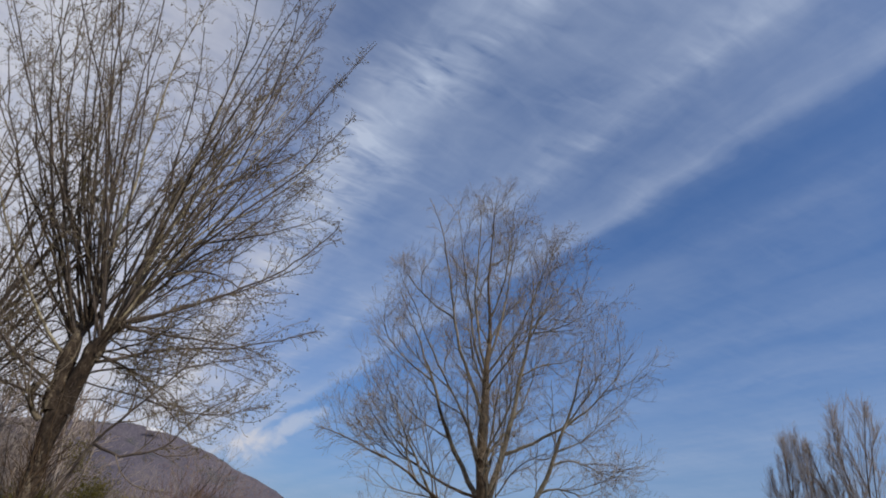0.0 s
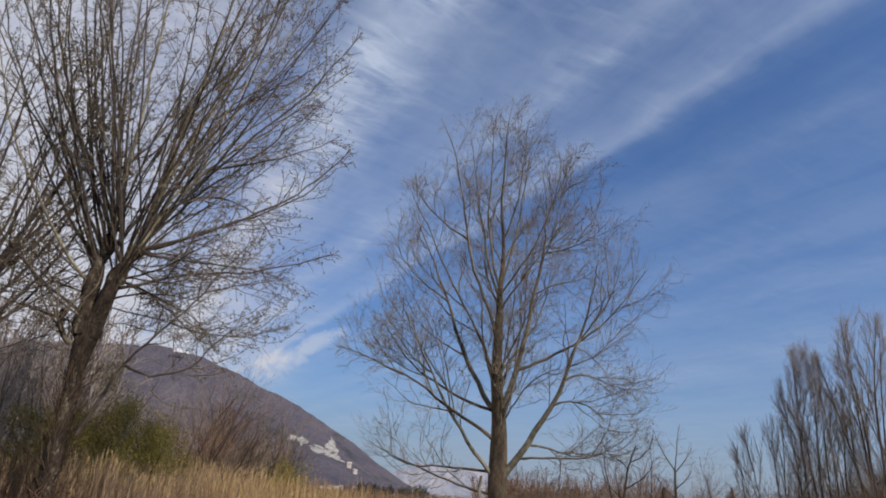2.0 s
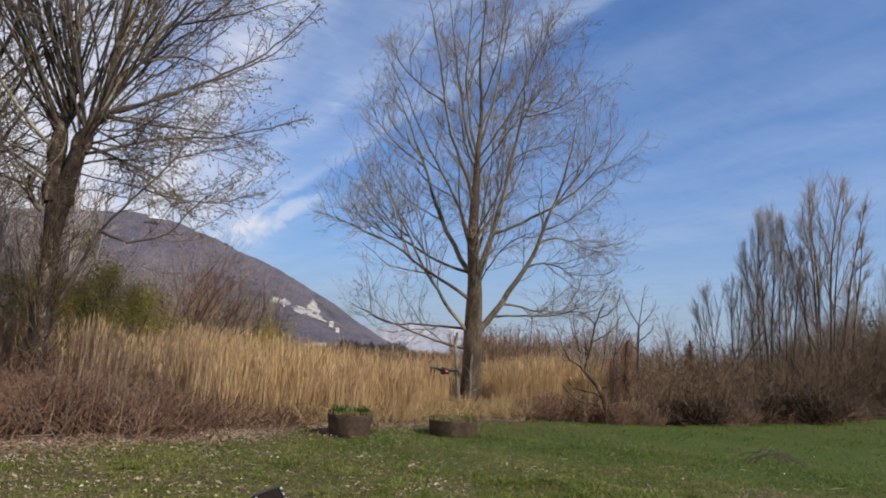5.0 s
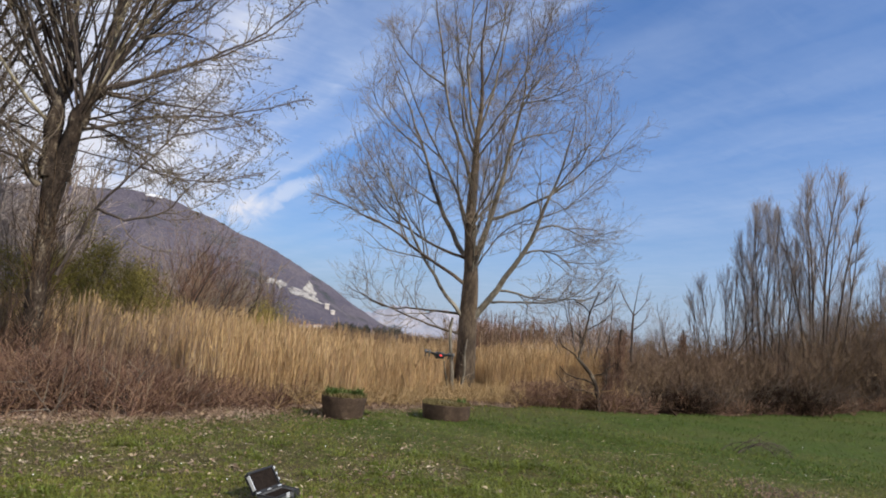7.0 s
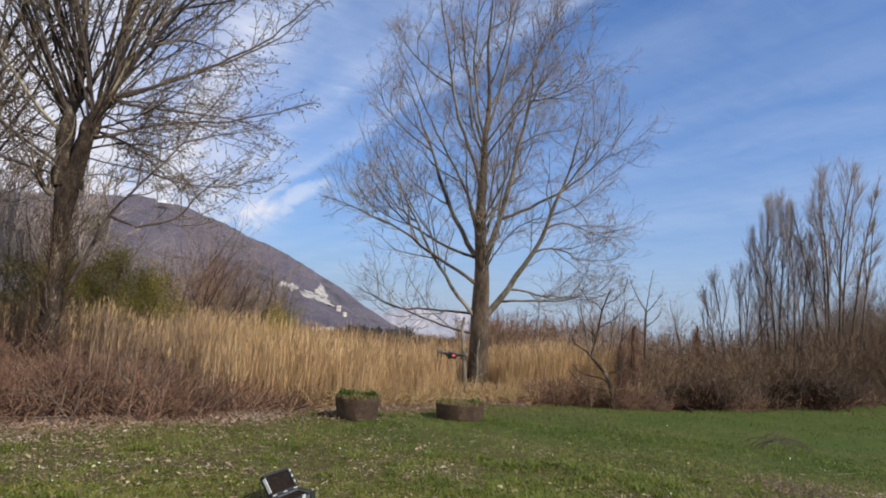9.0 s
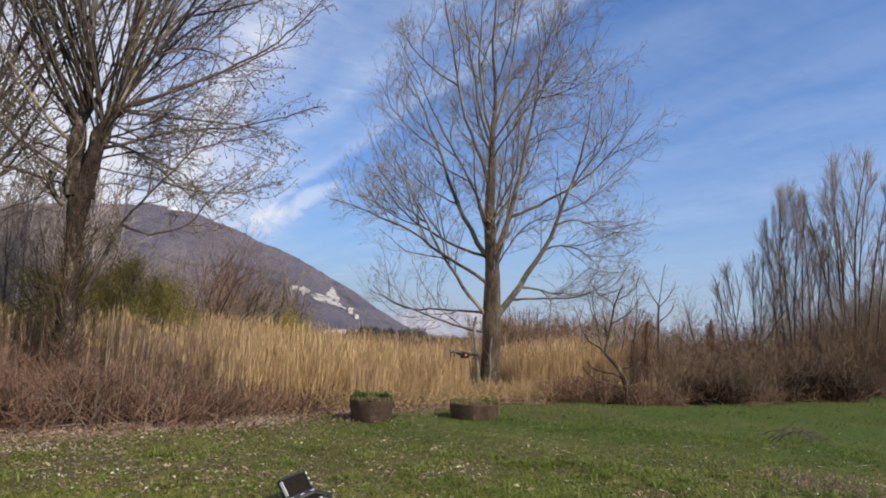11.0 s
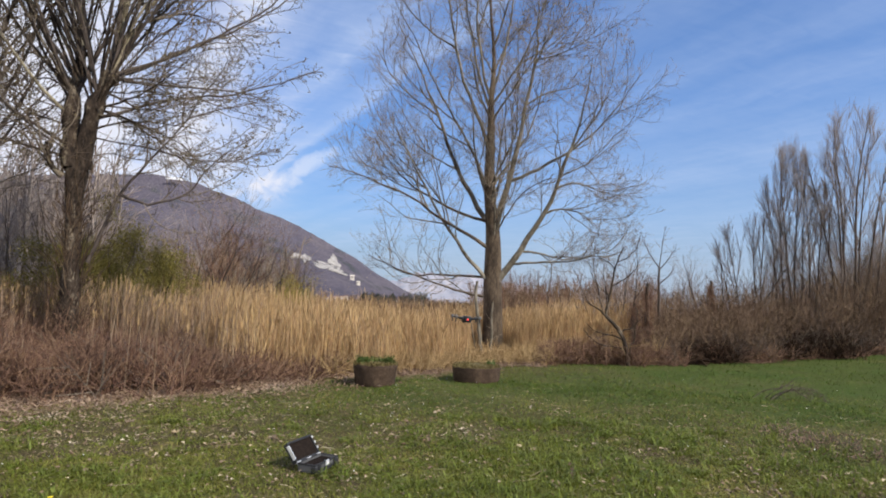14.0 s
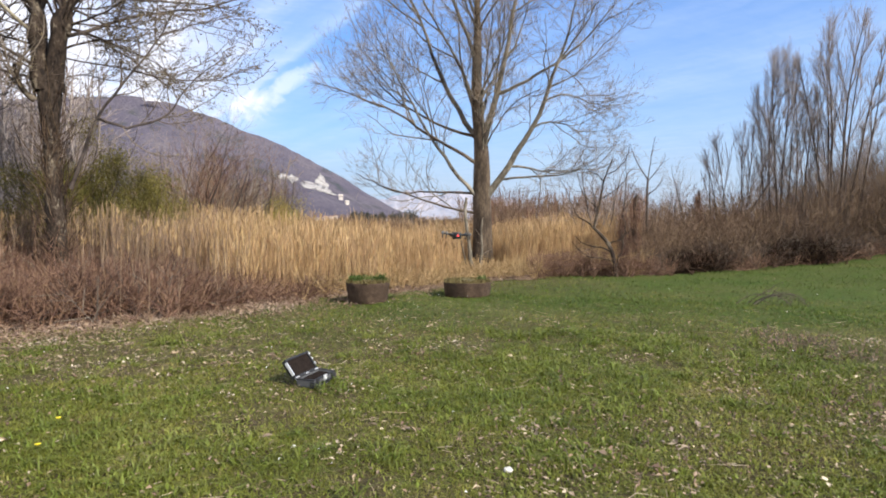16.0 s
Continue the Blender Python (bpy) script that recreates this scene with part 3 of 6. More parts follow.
for a, e, w, h in ((-9.31, 1.85, 15, 12), (-8.76, 1.4, 13, 9), (-19.4, 2.3, 9, 5)):
    d = float(np.hypot(*on_slope(a, e)[:2]))
    house(a, e, d, w, h, rng.uniform(-25, 25), rng, PLASTER, "white house on the hillside below the quarry")
for k in range(22):
    a = rng.uniform(-11.5, -2.0)
    house(a, rng.uniform(-0.15, 0.25), rng.uniform(1250, 1480), rng.uniform(6, 9), rng.uniform(2.5, 4), rng.uniform(-40, 40), rng)


# ---- trees ----
def limb_radii(n, r0, r1, power=0.8):
    return r0 + (r1 - r0) * np.linspace(0, 1, n) ** power


def tree_part(root, name, P, R, sides, mat, label="", rough=0.0):
    V, F = tubes(P, R, sides)
    if rough:
        C = np.repeat(P.reshape(-1, 3), sides, 0)
        ridge = np.sin(np.arange(len(V)) * 2.399) * 0.6 + fbm(V[:, 0] * 9 + V[:, 2] * 2, V[:, 1] * 9 + V[:, 2] * 3, 1.0) * 0.5
        V = C + (V - C) * (1 + rough * ridge)[:, None]
    return part(name, raw_mesh(name, V, F, mat, True), mat, root, label)


def twig_mesh(root, levels, mat, name="crown", label=""):
    V, F = joined([tubes(P, R, s) for P, R, s in levels])
    ob = part(name, raw_mesh(name, V, F, mat, True), mat, root, label)
    return ob


def bough(S, slopes, L, n, depth, rng, wob=0.05):
    """A limb seen broadside: it leaves S at the first slope, passes the second half way and ends at the third (degrees from the
    tree's right), L metres long as seen from the lawn; depth: metres that it comes towards the lawn (-) or goes back (+)."""
    s = np.linspace(0, 1, n - 1)
    a = np.radians(np.interp(s, [0, 0.5, 1], slopes))
    step = np.stack([np.cos(a), np.full(n - 1, depth / L), np.sin(a)], 1) * L / (n - 1)
    kink = rng.normal(0, wob, (n - 1, 3)) * L / (n - 1)
    return np.concatenate([[S], S + np.cumsum(step + kink - kink.mean(0), axis=0)])


def within(C, z, left, right, deep):
    """Shoots C (b, n, 3), drawn back towards their feet where they would leave a crown whose half widths at the heights z are left and right."""
    C = C.copy()
    for k in range(5):
        T = C[:, -1]
        half = np.where(T[:, 0] < 0, np.interp(T[:, 2], z, left), np.interp(T[:, 2], z, right))
        far = np.hypot(T[:, 0] / np.maximum(half, 0.05), T[:, 1] / (np.maximum(half, 0.05) * deep)) > 1
        C[far] = C[far, :1] + (C[far] - C[far, :1]) * 0.72
    return C


def build_centre_tree():
    rng = np.random.default_rng(11)
    root = thing("bare_tree", facing(1.29, 19.6), "tall bare deciduous tree with spreading limbs behind the planters", "tree")
    # trunk and leader
    n = 40
    z = np.linspace(-0.1, 15.4, n)
    trunk = np.stack([np.interp(z, [0, 1.75, 3.3, 5.1, 6.6, 8.9, 11.4, 12.9, 15.4], [-0.04, -0.05, -0.08, -0.2, -0.26, -0.17, -0.29, -0.28, -0.1]) + 0.03 * np.sin(z * 2.1) * np.clip(z / 6, 0, 1), 0.05 * np.sin(z * 0.8), z], 1)
    rad = np.interp(z, [-0.1, 0.25, 1.2, 2.6, 3.6, 4.8, 6.6, 8.2, 9.5, 12, 15.4], [0.42, 0.34, 0.3, 0.275, 0.24, 0.185, 0.145, 0.095, 0.06, 0.03, 0.006])
    tree_part(root, "trunk", trunk[None], rad[None], 16, BARK, rough=0.05)
    # height on the trunk, the three slopes, length, depth, girth
    right = [(2.1, 51, 67, 85, 7.7, -1.0, 0.13), (3.9, 73, 80, 95, 9.2, 0.9, 0.125), (3.5, 67, 56, 13, 2.7, -0.9, 0.035), (8.2, 73, 86, 81, 6.4, 0.8, 0.055),
             (7.9, 53, 62, 84, 4.5, -1.2, 0.045), (9.9, 72, 83, 83, 4.6, -0.5, 0.04), (5.2, 55, 70, 88, 5.6, 1.9, 0.05)]
    left = [(3.8, 120, 111, 116, 8.4, 1.2, 0.105), (3.2, 150, 150, 167, 5.6, -1.4, 0.07), (4.1, 167, 142, 120, 5.4, 1.5, 0.06), (2.1, 135, 117, 119, 6.3, -0.8, 0.08), (2.35, 168, 183, 141, 4.2, 1.2, 0.05),
            (1.7, 168, 162, 154, 4.1, -0.6, 0.05), (6.4, 112, 100, 114, 8.1, -0.9, 0.075), (7.7, 109, 98, 100, 7.2, 0.9, 0.055), (4.4, 103, 119, 120, 8.1, 0.2, 0.065), (8.0, 101, 94, 84, 6.8, -0.4, 0.055)]
    limbs = []
    for h, a0, a1, a2, L, out, g in right + left:
        S = np.array([np.interp(h, z, trunk[:, 0]), 0, h])
        limbs.append((bough(S, (a0, a1, a2), L, 18, out, rng, 0.07), limb_radii(18, g * 0.95, 0.009)))
    # limbs that leave a limb: which, where along it, slopes, length, depth, girth
    side = [(0, 0.21, -4, -14, 36, 2.5, 0.6, 0.045), (0, 0.12, 8, -2, 49, 3.3, -0.7, 0.045), (0, 0.37, 29, -17, -64, 1.8, -0.3, 0.04), (0, 0.48, 27, -20, 4, 2.3, 0.5, 0.035), (1, 0.21, 20, 38, 61, 5.2, -0.8, 0.06), (1, 0.5, 38, 12, 64, 2.7, 0.6, 0.035),
            (1, 0.65, 3, 26, 52, 2.5, -0.5, 0.03), (1, 0.59, 72, 60, 70, 3.6, 0.3, 0.035), (1, 0.83, 58, 69, 77, 2.0, -0.2, 0.022), (7, 0.55, 148, 134, 117, 3.1, -0.6, 0.035)]
    side += [(13, 0.45, 145, 134, 103, 3.4, 0.4, 0.035), (8, 0.45, 120, 112, 100, 2.9, 0.7, 0.03), (9, 0.5, 168, 150, 130, 2.2, -0.5, 0.028), (4, 0.4, 30, 45, 75, 2.6, 0.8, 0.025), (0, 0.7, 45, 62, 80, 2.6, -0.7, 0.03), (10, 0.6, 150, 128, 110, 2.6, 0.5, 0.03), (16, 0.4, 70, 80, 95, 3.4, 0.7, 0.03)]
    side += [(7, 0.35, 160, 140, 118, 2.8, -0.6, 0.03), (9, 0.3, 135, 120, 112, 3.2, 0.5, 0.03), (10, 0.4, 95, 108, 100, 3.4, 0.6, 0.028), (8, 0.6, 170, 140, 118, 2.0, 0.5, 0.022), (15, 0.45, 150, 138, 112, 2.8, -0.5, 0.028), (0, 0.55, 20, 42, 60, 2.4, 0.5, 0.028)]
    for w, s, a0, a1, a2, L, out, g in side:
        P, R = limbs[w]
        k = int(s * 17)
        limbs.append((bough(P[k], (a0, a1, a2), L, 18, out, rng, 0.09), limb_radii(18, min(g, R[k] * 0.85), 0.007)))
    # more limbs towards and away from the lawn, so that the crown is round
    for k in range(12):
        h = rng.uniform(3.0, 9.0)
        S = np.array([np.interp(h, z, trunk[:, 0]), 0, h])
        sgn = 1 if k % 2 else -1
        D = np.array([[rng.normal(0, 0.35), sgn * rng.uniform(0.6, 1.0), rng.uniform(0.9, 1.7)]])
        L = np.array([rng.uniform(3.6, 5.6) * (1.25 - h / 16)])
        limbs.append((grow(rng, S[None], D, L, 18, 0.05, 0.09)[0], limb_radii(18, 0.042, 0.006)))
    # limbs in the sun get the lit tan, unlit ones the darker BARK
    for k, (P, R) in enumerate(limbs):
        tree_part(root, "limb", P[None], R[None], 7, BARK if k in (2, 8, 9, 11, 12) else BARK_TAN_LIT)
    P = np.stack([p for p, r in limbs] + [trunk[22:40]])
    R = np.stack([r for p, r in limbs] + [rad[22:40]])
    # the crown is a broad egg
    egg = ([1.2, 2.6, 4.2, 5.8, 7.4, 8.7, 10.2, 11.5, 13.1, 14.2, 15.1, 15.8], [3.6, 4.3, 4.9, 5.4, 5.6, 5.3, 4.5, 4.0, 3.2, 2.2, 1.0, 0.1], [3.8, 4.6, 5.3, 5.5, 5.6, 5.6, 5.0, 4.6, 3.7, 2.2, 1.0, 0.1], 0.9)
    a1, q1 = sprout(rng, P, R, 4, 0.2, 0.85, (24, 54), (1.6, 3.6), 12, 0.075, 0.15, 0.6, 0.006, taper_len=0.45)
    a1 = within(a1, *egg)
    q1 = np.maximum(q1, np.linspace(0.013, 0.005, 12))
    b0, r0 = sprout(rng, P, R, 9, 0.25, 0.99, (25, 65), (0.4, 1.3), 7, 0.09, 0.22, 0.4, 0.005, taper_len=0.2)
    b1, r1 = sprout(rng, a1, q1, 7, 0.12, 0.98, (28, 66), (0.5, 1.5), 7, 0.09, 0.22, 0.6, 0.0054, taper_len=0.3)
    b0, b1 = within(b0, *egg), within(b1, *egg)
    # the crown is thinner on the side of the willow
    thin = rng.random(len(b1)) < np.where((b1[:, 0, 0] < -1.5) & (b1[:, 0, 2] < 9.5), 0.6, 1.0)
    b1, r1 = b1[thin], r1[thin]
    b2, r2 = sprout(rng, np.concatenate([b0, b1]), np.concatenate([r0, r1]), 4, 0.15, 0.99, (28, 60), (0.3, 0.85), 4, 0.1, 0.2, 0.7, 0.0036)
    b3, r3 = sprout(rng, b2, r2, 2, 0.15, 1.0, (22, 55), (0.15, 0.42), 2, 0.1, 0.15, 0.8, 0.0026)
    twig_mesh(root, [(a1, q1, 4)], BARK_TAN_LIT, "branch_growth", "light brown side branches")
    twig_mesh(root, [(b0, r0, 3), (b1, r1, 3)], TWIG_MID, "branch_growth", "crooked brown twigs")
    twig_mesh(root, [(b2, r2, 3), (b3, r3, 3)], TWIG, label="haze of fine reddish-brown twigs")


def build_willow():
    rng = np.random.default_rng(23)
    root = thing("willow_tree", facing(-8.36, 13.28), "old pollarded willow with budding shoots, ivy-hung rough trunk", "tree")
    n = 44
    z = np.linspace(-0.1, 4.7, n)
    trunk = np.stack([np.interp(z, [0, 0.5, 1.4, 2.8, 3.6, 4.7], [0.12, 0.12, 0.09, 0.06, 0.04, 0.05]), 0.03 * np.sin(z * 2), z], 1)
    rad = np.interp(z, [-0.1, 0.4, 1.4, 2.8, 3.6, 4.2, 4.7], [0.25, 0.2, 0.165, 0.145, 0.16, 0.21, 0.17]) * (1 + 0.07 * np.sin(z * 5 + np.sin(z * 2.3)))
    tree_part(root, "trunk", trunk[None], rad[None], 30, BARK_WILLOW, rough=0.16)
    # two stems: the one goes up, the other leans out and ends in pollard knobs
    s = np.linspace(0, 1, 18)
    fork_a = bough(np.array([-0.06, 0, 4.3]), (98, 87, 84), 2.8, 18, 0.3, rng, 0.03)
    fork_b = bough(np.array([0.12, 0, 4.3]), (87, 80, 62), 2.3, 18, -0.3, rng, 0.03)
    tree_part(root, "fork", fork_a[None], (np.interp(s, [0, 0.5, 1], [0.19, 0.15, 0.07]) + 0.025 * np.sin(s * 17))[None], 16, BARK_WILLOW, rough=0.18)
    knob = 0.09 * np.exp(-((s - 0.62) / 0.09) ** 2) + 0.1 * np.exp(-((s - 0.94) / 0.07) ** 2)
    tree_part(root, "fork", fork_b[None], (np.interp(s, [0, 0.5, 1], [0.19, 0.14, 0.07]) + knob)[None], 16, BARK_WILLOW, rough=0.2)
    limbs = []
    # limbs of the leaning stem: where along it, slopes, length, depth, girth
    for f, a0, a1, a2, L, out, g in [(0.0, 73, 54, 67, 5.6, -0.6, 0.05), (0.95, 31, 40, 58, 6.2, -0.5, 0.032), (0.97, 4, 10, -4, 3.6, 0.5, 0.03), (0.5, 31, 15, 35, 5.7, 0.4, 0.035), (0.85, 84, 84, 88, 8.8, 0.8, 0.07), (0.9, 85, 81, 83, 9.4, -0.9, 0.055),
                                     (0.95, 82, 68, 72, 10.0, 0.6, 0.05), (0.95, 72, 49, 54, 8.0, -0.7, 0.05), (0.97, 92, 23, -47, 4.4, 0.3, 0.03), (0.6, 99, 100, 88, 8.0, -0.3, 0.045), (0.9, 78, 62, 64, 10.4, 1.5, 0.045)]:
        S = np.array([0.37, 0, 2.25]) if f == 0 else fork_b[int(f * 17)] + rng.normal(0, 0.03, 3)
        limbs.append((bough(S, (a0, a1, a2), L * (1.18 if a1 > 60 else 1.0), 18, out, rng, 0.07), limb_radii(18, g, 0.009)))
    # long shoots that fan out high over the lawn
    for f, a0, a1, a2, L, out, g in [(0.9, 79, 59, 68, 10.2, -0.4, 0.042), (0.95, 74, 67, 73, 9.6, 0.5, 0.045), (0.95, 72, 56, 49, 8.0, -0.9, 0.04), (0.97, 60, 52, 60, 7.9, 0.9, 0.04), (0.9, 80, 76, 76, 10.7, 0.2, 0.045), (0.95, 75, 65, 75, 10.7, -1.2, 0.042), (0.97, 35, 36, 57, 6.2, 0.8, 0.035), (0.9, 68, 62, 70, 10.0, 1.8, 0.036), (0.9, 64, 50, 64, 8.8, -1.7, 0.036)]:
        limbs.append((bough(fork_b[int(f * 17)] + rng.normal(0, 0.04, 3), (a0, a1, a2), L * (1.16 if a1 > 60 else 1.0), 18, out, rng, 0.07), limb_radii(18, g, 0.01)))
    # side limbs: which, where, slopes, length, depth, girth
    for w, f, a0, a1, a2, L, out, g in [(0, 0.33, -25, 61, 30, 3.7, -0.3, 0.03), (0, 0.55, -12, 11, 35, 2.9, 0.4, 0.02), (0, 0.75, 30, 22, 30, 2.2, 0.4, 0.018), (4, 0.45, 60, 55, 70, 5.0, 0.6, 0.03), (6, 0.4, 50, 45, 60, 4.6, -0.6, 0.03), (7, 0.4, 30, 28, 45, 3.6, -0.4, 0.025), (5, 0.4, 65, 70, 80, 5.0, -0.8, 0.03)]:
        P, R = limbs[w]
        limbs.append((bough(P[int(f * 17)], (a0, a1, a2), L, 18, out, rng, 0.09), limb_radii(18, min(g, R[int(f * 17)] * 0.85), 0.005)))
    # the upright stem's shoots
    for f, a0, a1, a2, L, out, g in [(1.0, 101, 97, 93, 7.5, 0.2, 0.055), (0.9, 109, 103, 99, 8.0, 0.9, 0.045), (0.95, 95, 90, 86, 8.6, -1.0, 0.05), (0.7, 122, 116, 108, 6.5, 0.2, 0.04), (0.45, 138, 120, 105, 5.6, -0.7, 0.04), (0.9, 84, 78, 74, 7.8, 1.5, 0.04), (0.8, 128, 108, 98, 7.4, -1.2, 0.04), (0.55, 70, 74, 78, 6.2, -1.4, 0.035),
                                     (0.2, 150, 135, 112, 3.8, 0.8, 0.03), (0.1, 165, 172, 150, 2.4, -0.5, 0.025), (0.6, 118, 108, 95, 7.4, -1.8, 0.04), (0.75, 112, 98, 90, 7.8, 1.9, 0.04),
                                     (0.8, 118, 112, 104, 7.8, -0.6, 0.036), (0.9, 112, 106, 100, 8.6, 0.6, 0.036), (0.6, 130, 118, 108, 7.2, 1.0, 0.034), (0.95, 106, 104, 102, 8.8, -1.4, 0.036)]:
        limbs.append((bough(fork_a[int(f * 17)], (a0, a1, a2), L * 1.2, 18, out, rng, 0.06), limb_radii(18, g, 0.009)))
    shown = len(limbs)
    for k in range(34):
        top = (fork_a if k % 2 else fork_b)[int(rng.integers(9, 18))] + rng.normal(0, 0.05, 3)
        a = rng.uniform(0, 2 * np.pi)
        D = np.array([[math.cos(a) * 0.7 + (0.25 if k % 2 == 0 else -0.25), math.sin(a) * 0.75, rng.uniform(0.9, 1.9)]])
        limbs.append((grow(rng, top[None], D, np.array([rng.uniform(7, 13)]), 18, 0.02, 0.06)[0], limb_radii(18, rng.uniform(0.014, 0.028), 0.007)))
    for k in range(19):
        a = rng.uniform(-0.9, 0.9) + (0 if k % 3 else math.pi)
        D = np.array([[math.cos(a), math.sin(a) * 0.8, rng.uniform(-0.1, 0.7)]])
        S = fork_b[int(rng.integers(2, 17))][None] if k % 3 else fork_a[int(rng.integers(2, 14))][None]
        limbs.append((grow(rng, S, D, np.array([rng.uniform(2.0, 4.2)]), 18, 0.02, 0.13, 0.05)[0], limb_radii(18, rng.uniform(0.012, 0.024), 0.004)))
    # on the lawn's side the crown ends in a steep flank
    flank = ([0, 4.5, 8.5, 10.0, 12.7, 15.6, 18.2, 21.0, 25.0], [6.5] * 9, [4.2, 4.6, 5.7, 5.3, 4.8, 4.1, 3.3, 2.2, 1.0], 1.0)
    for P, R in limbs:
        edge = np.interp(P[-1, 2], flank[0], flank[2])
        if P[-1, 0] > edge:
            P[:, 0] = P[0, 0] + (P[:, 0] - P[0, 0]) * (edge - P[0, 0]) / (P[-1, 0] - P[0, 0])
    # snapped dead stub on the trunk
    limbs.append((bough(np.array([-0.22, 0, 4.1]), (150, 110, 95), 0.8, 18, -0.1, rng, 0.05), limb_radii(18, 0.07, 0.035)))
    # these limbs look sunlit by their paler bark colour
    pale = (4, 6, 7, 10, 12, 13, 15, 18, 23, 29, 31)
    for k, (P, R) in enumerate(limbs):
        tree_part(root, "limb", P[None], R[None] * (1.25 if R[0] < 0.04 else 1.0), 6, BARK_PALE_LIT if k in pale else BARK_WILLOW if k >= shown and k % 3 == 0 else BARK_DARK)
    P, R = np.stack([p for p, r in limbs]), np.stack([r for p, r in limbs])
    b1, r1 = sprout(rng, P, R, 12, 0.14, 0.98, (22, 55), (0.7, 2.1), 9, 0.05, 0.16, 0.6, 0.006, taper_len=0.12)
    b1 = within(b1, *flank)
    b2, r2 = sprout(rng, b1, r1, 4, 0.1, 0.98, (28, 70), (0.2, 0.75), 5, 0.05, 0.24, 0.8, 0.0046)
    # short knobbly spurs along limbs and shoots carry the buds
    s1, t1 = sprout(rng, P, R, 26, 0.2, 1.0, (40, 85), (0.07, 0.26), 3, 0.1, 0.15, 0.6, 0.005, taper_len=0.0)
    s2, t2 = sprout(rng, b1, r1, 9, 0.1, 1.0, (40, 85), (0.05, 0.2), 3, 0.1, 0.15, 0.8, 0.004, taper_len=0.0)
    twig_mesh(root, [(b1, r1 * 1.2, 4), (s1, t1, 3)], TWIG_MID, "shoot_growth", "brown crooked shoots")
    twig_mesh(root, [(b2, r2 * 1.2, 3), (s2, t2, 3)], TWIG_WILLOW, label="fine grey-brown twigs")
    # buds and young leaves, a few together at the spurs' ends
    tips = np.concatenate([s1[:, 2], s2[:, 2], b2[:, 4]])
    tips = np.repeat(tips[rng.random(len(tips)) < 0.42], 3, 0)
    part("foliage", leaf_cards(rng, tips + rng.normal(0, 0.02, tips.shape), 0.055, "foliage", BUD), BUD, root, "small olive buds and catkins")
    # dead stems and ivy roots that cling to the trunk
    m = 150
    a = rng.uniform(0, 2 * np.pi, m)
    z0 = rng.uniform(0, 3.0, m) ** 1.1
    S = np.stack([np.interp(z0, z, trunk[:, 0]) + 0.16 * np.cos(a), 0.16 * np.sin(a), z0], 1)
    C = grow(rng, S, np.stack([rng.normal(0, 0.2, m) - 0.12 * np.cos(a), rng.normal(0, 0.15, m) - 0.12 * np.sin(a), np.ones(m)], 1), rng.uniform(0.8, 2.4, m), 12, 0.05, 0.2)
    tagged(tree_part(root, "climber", C, np.repeat(np.linspace(0.012, 0.004, 12)[None], m, 0), 4, TWIG_CLIMB, "dry climbing stems round the trunk"), kind="stuff")
    s1, q1 = sprout(rng, C, np.full((m, 12), 0.008), 5, 0.1, 1.0, (35, 80), (0.06, 0.22), 5, 0.0, 0.2, 0.6, 0.003)
    tagged(tree_part(root, "climber", s1, q1, 3, TWIG_CLIMB, "fuzz of dry side stems"), kind="stuff")


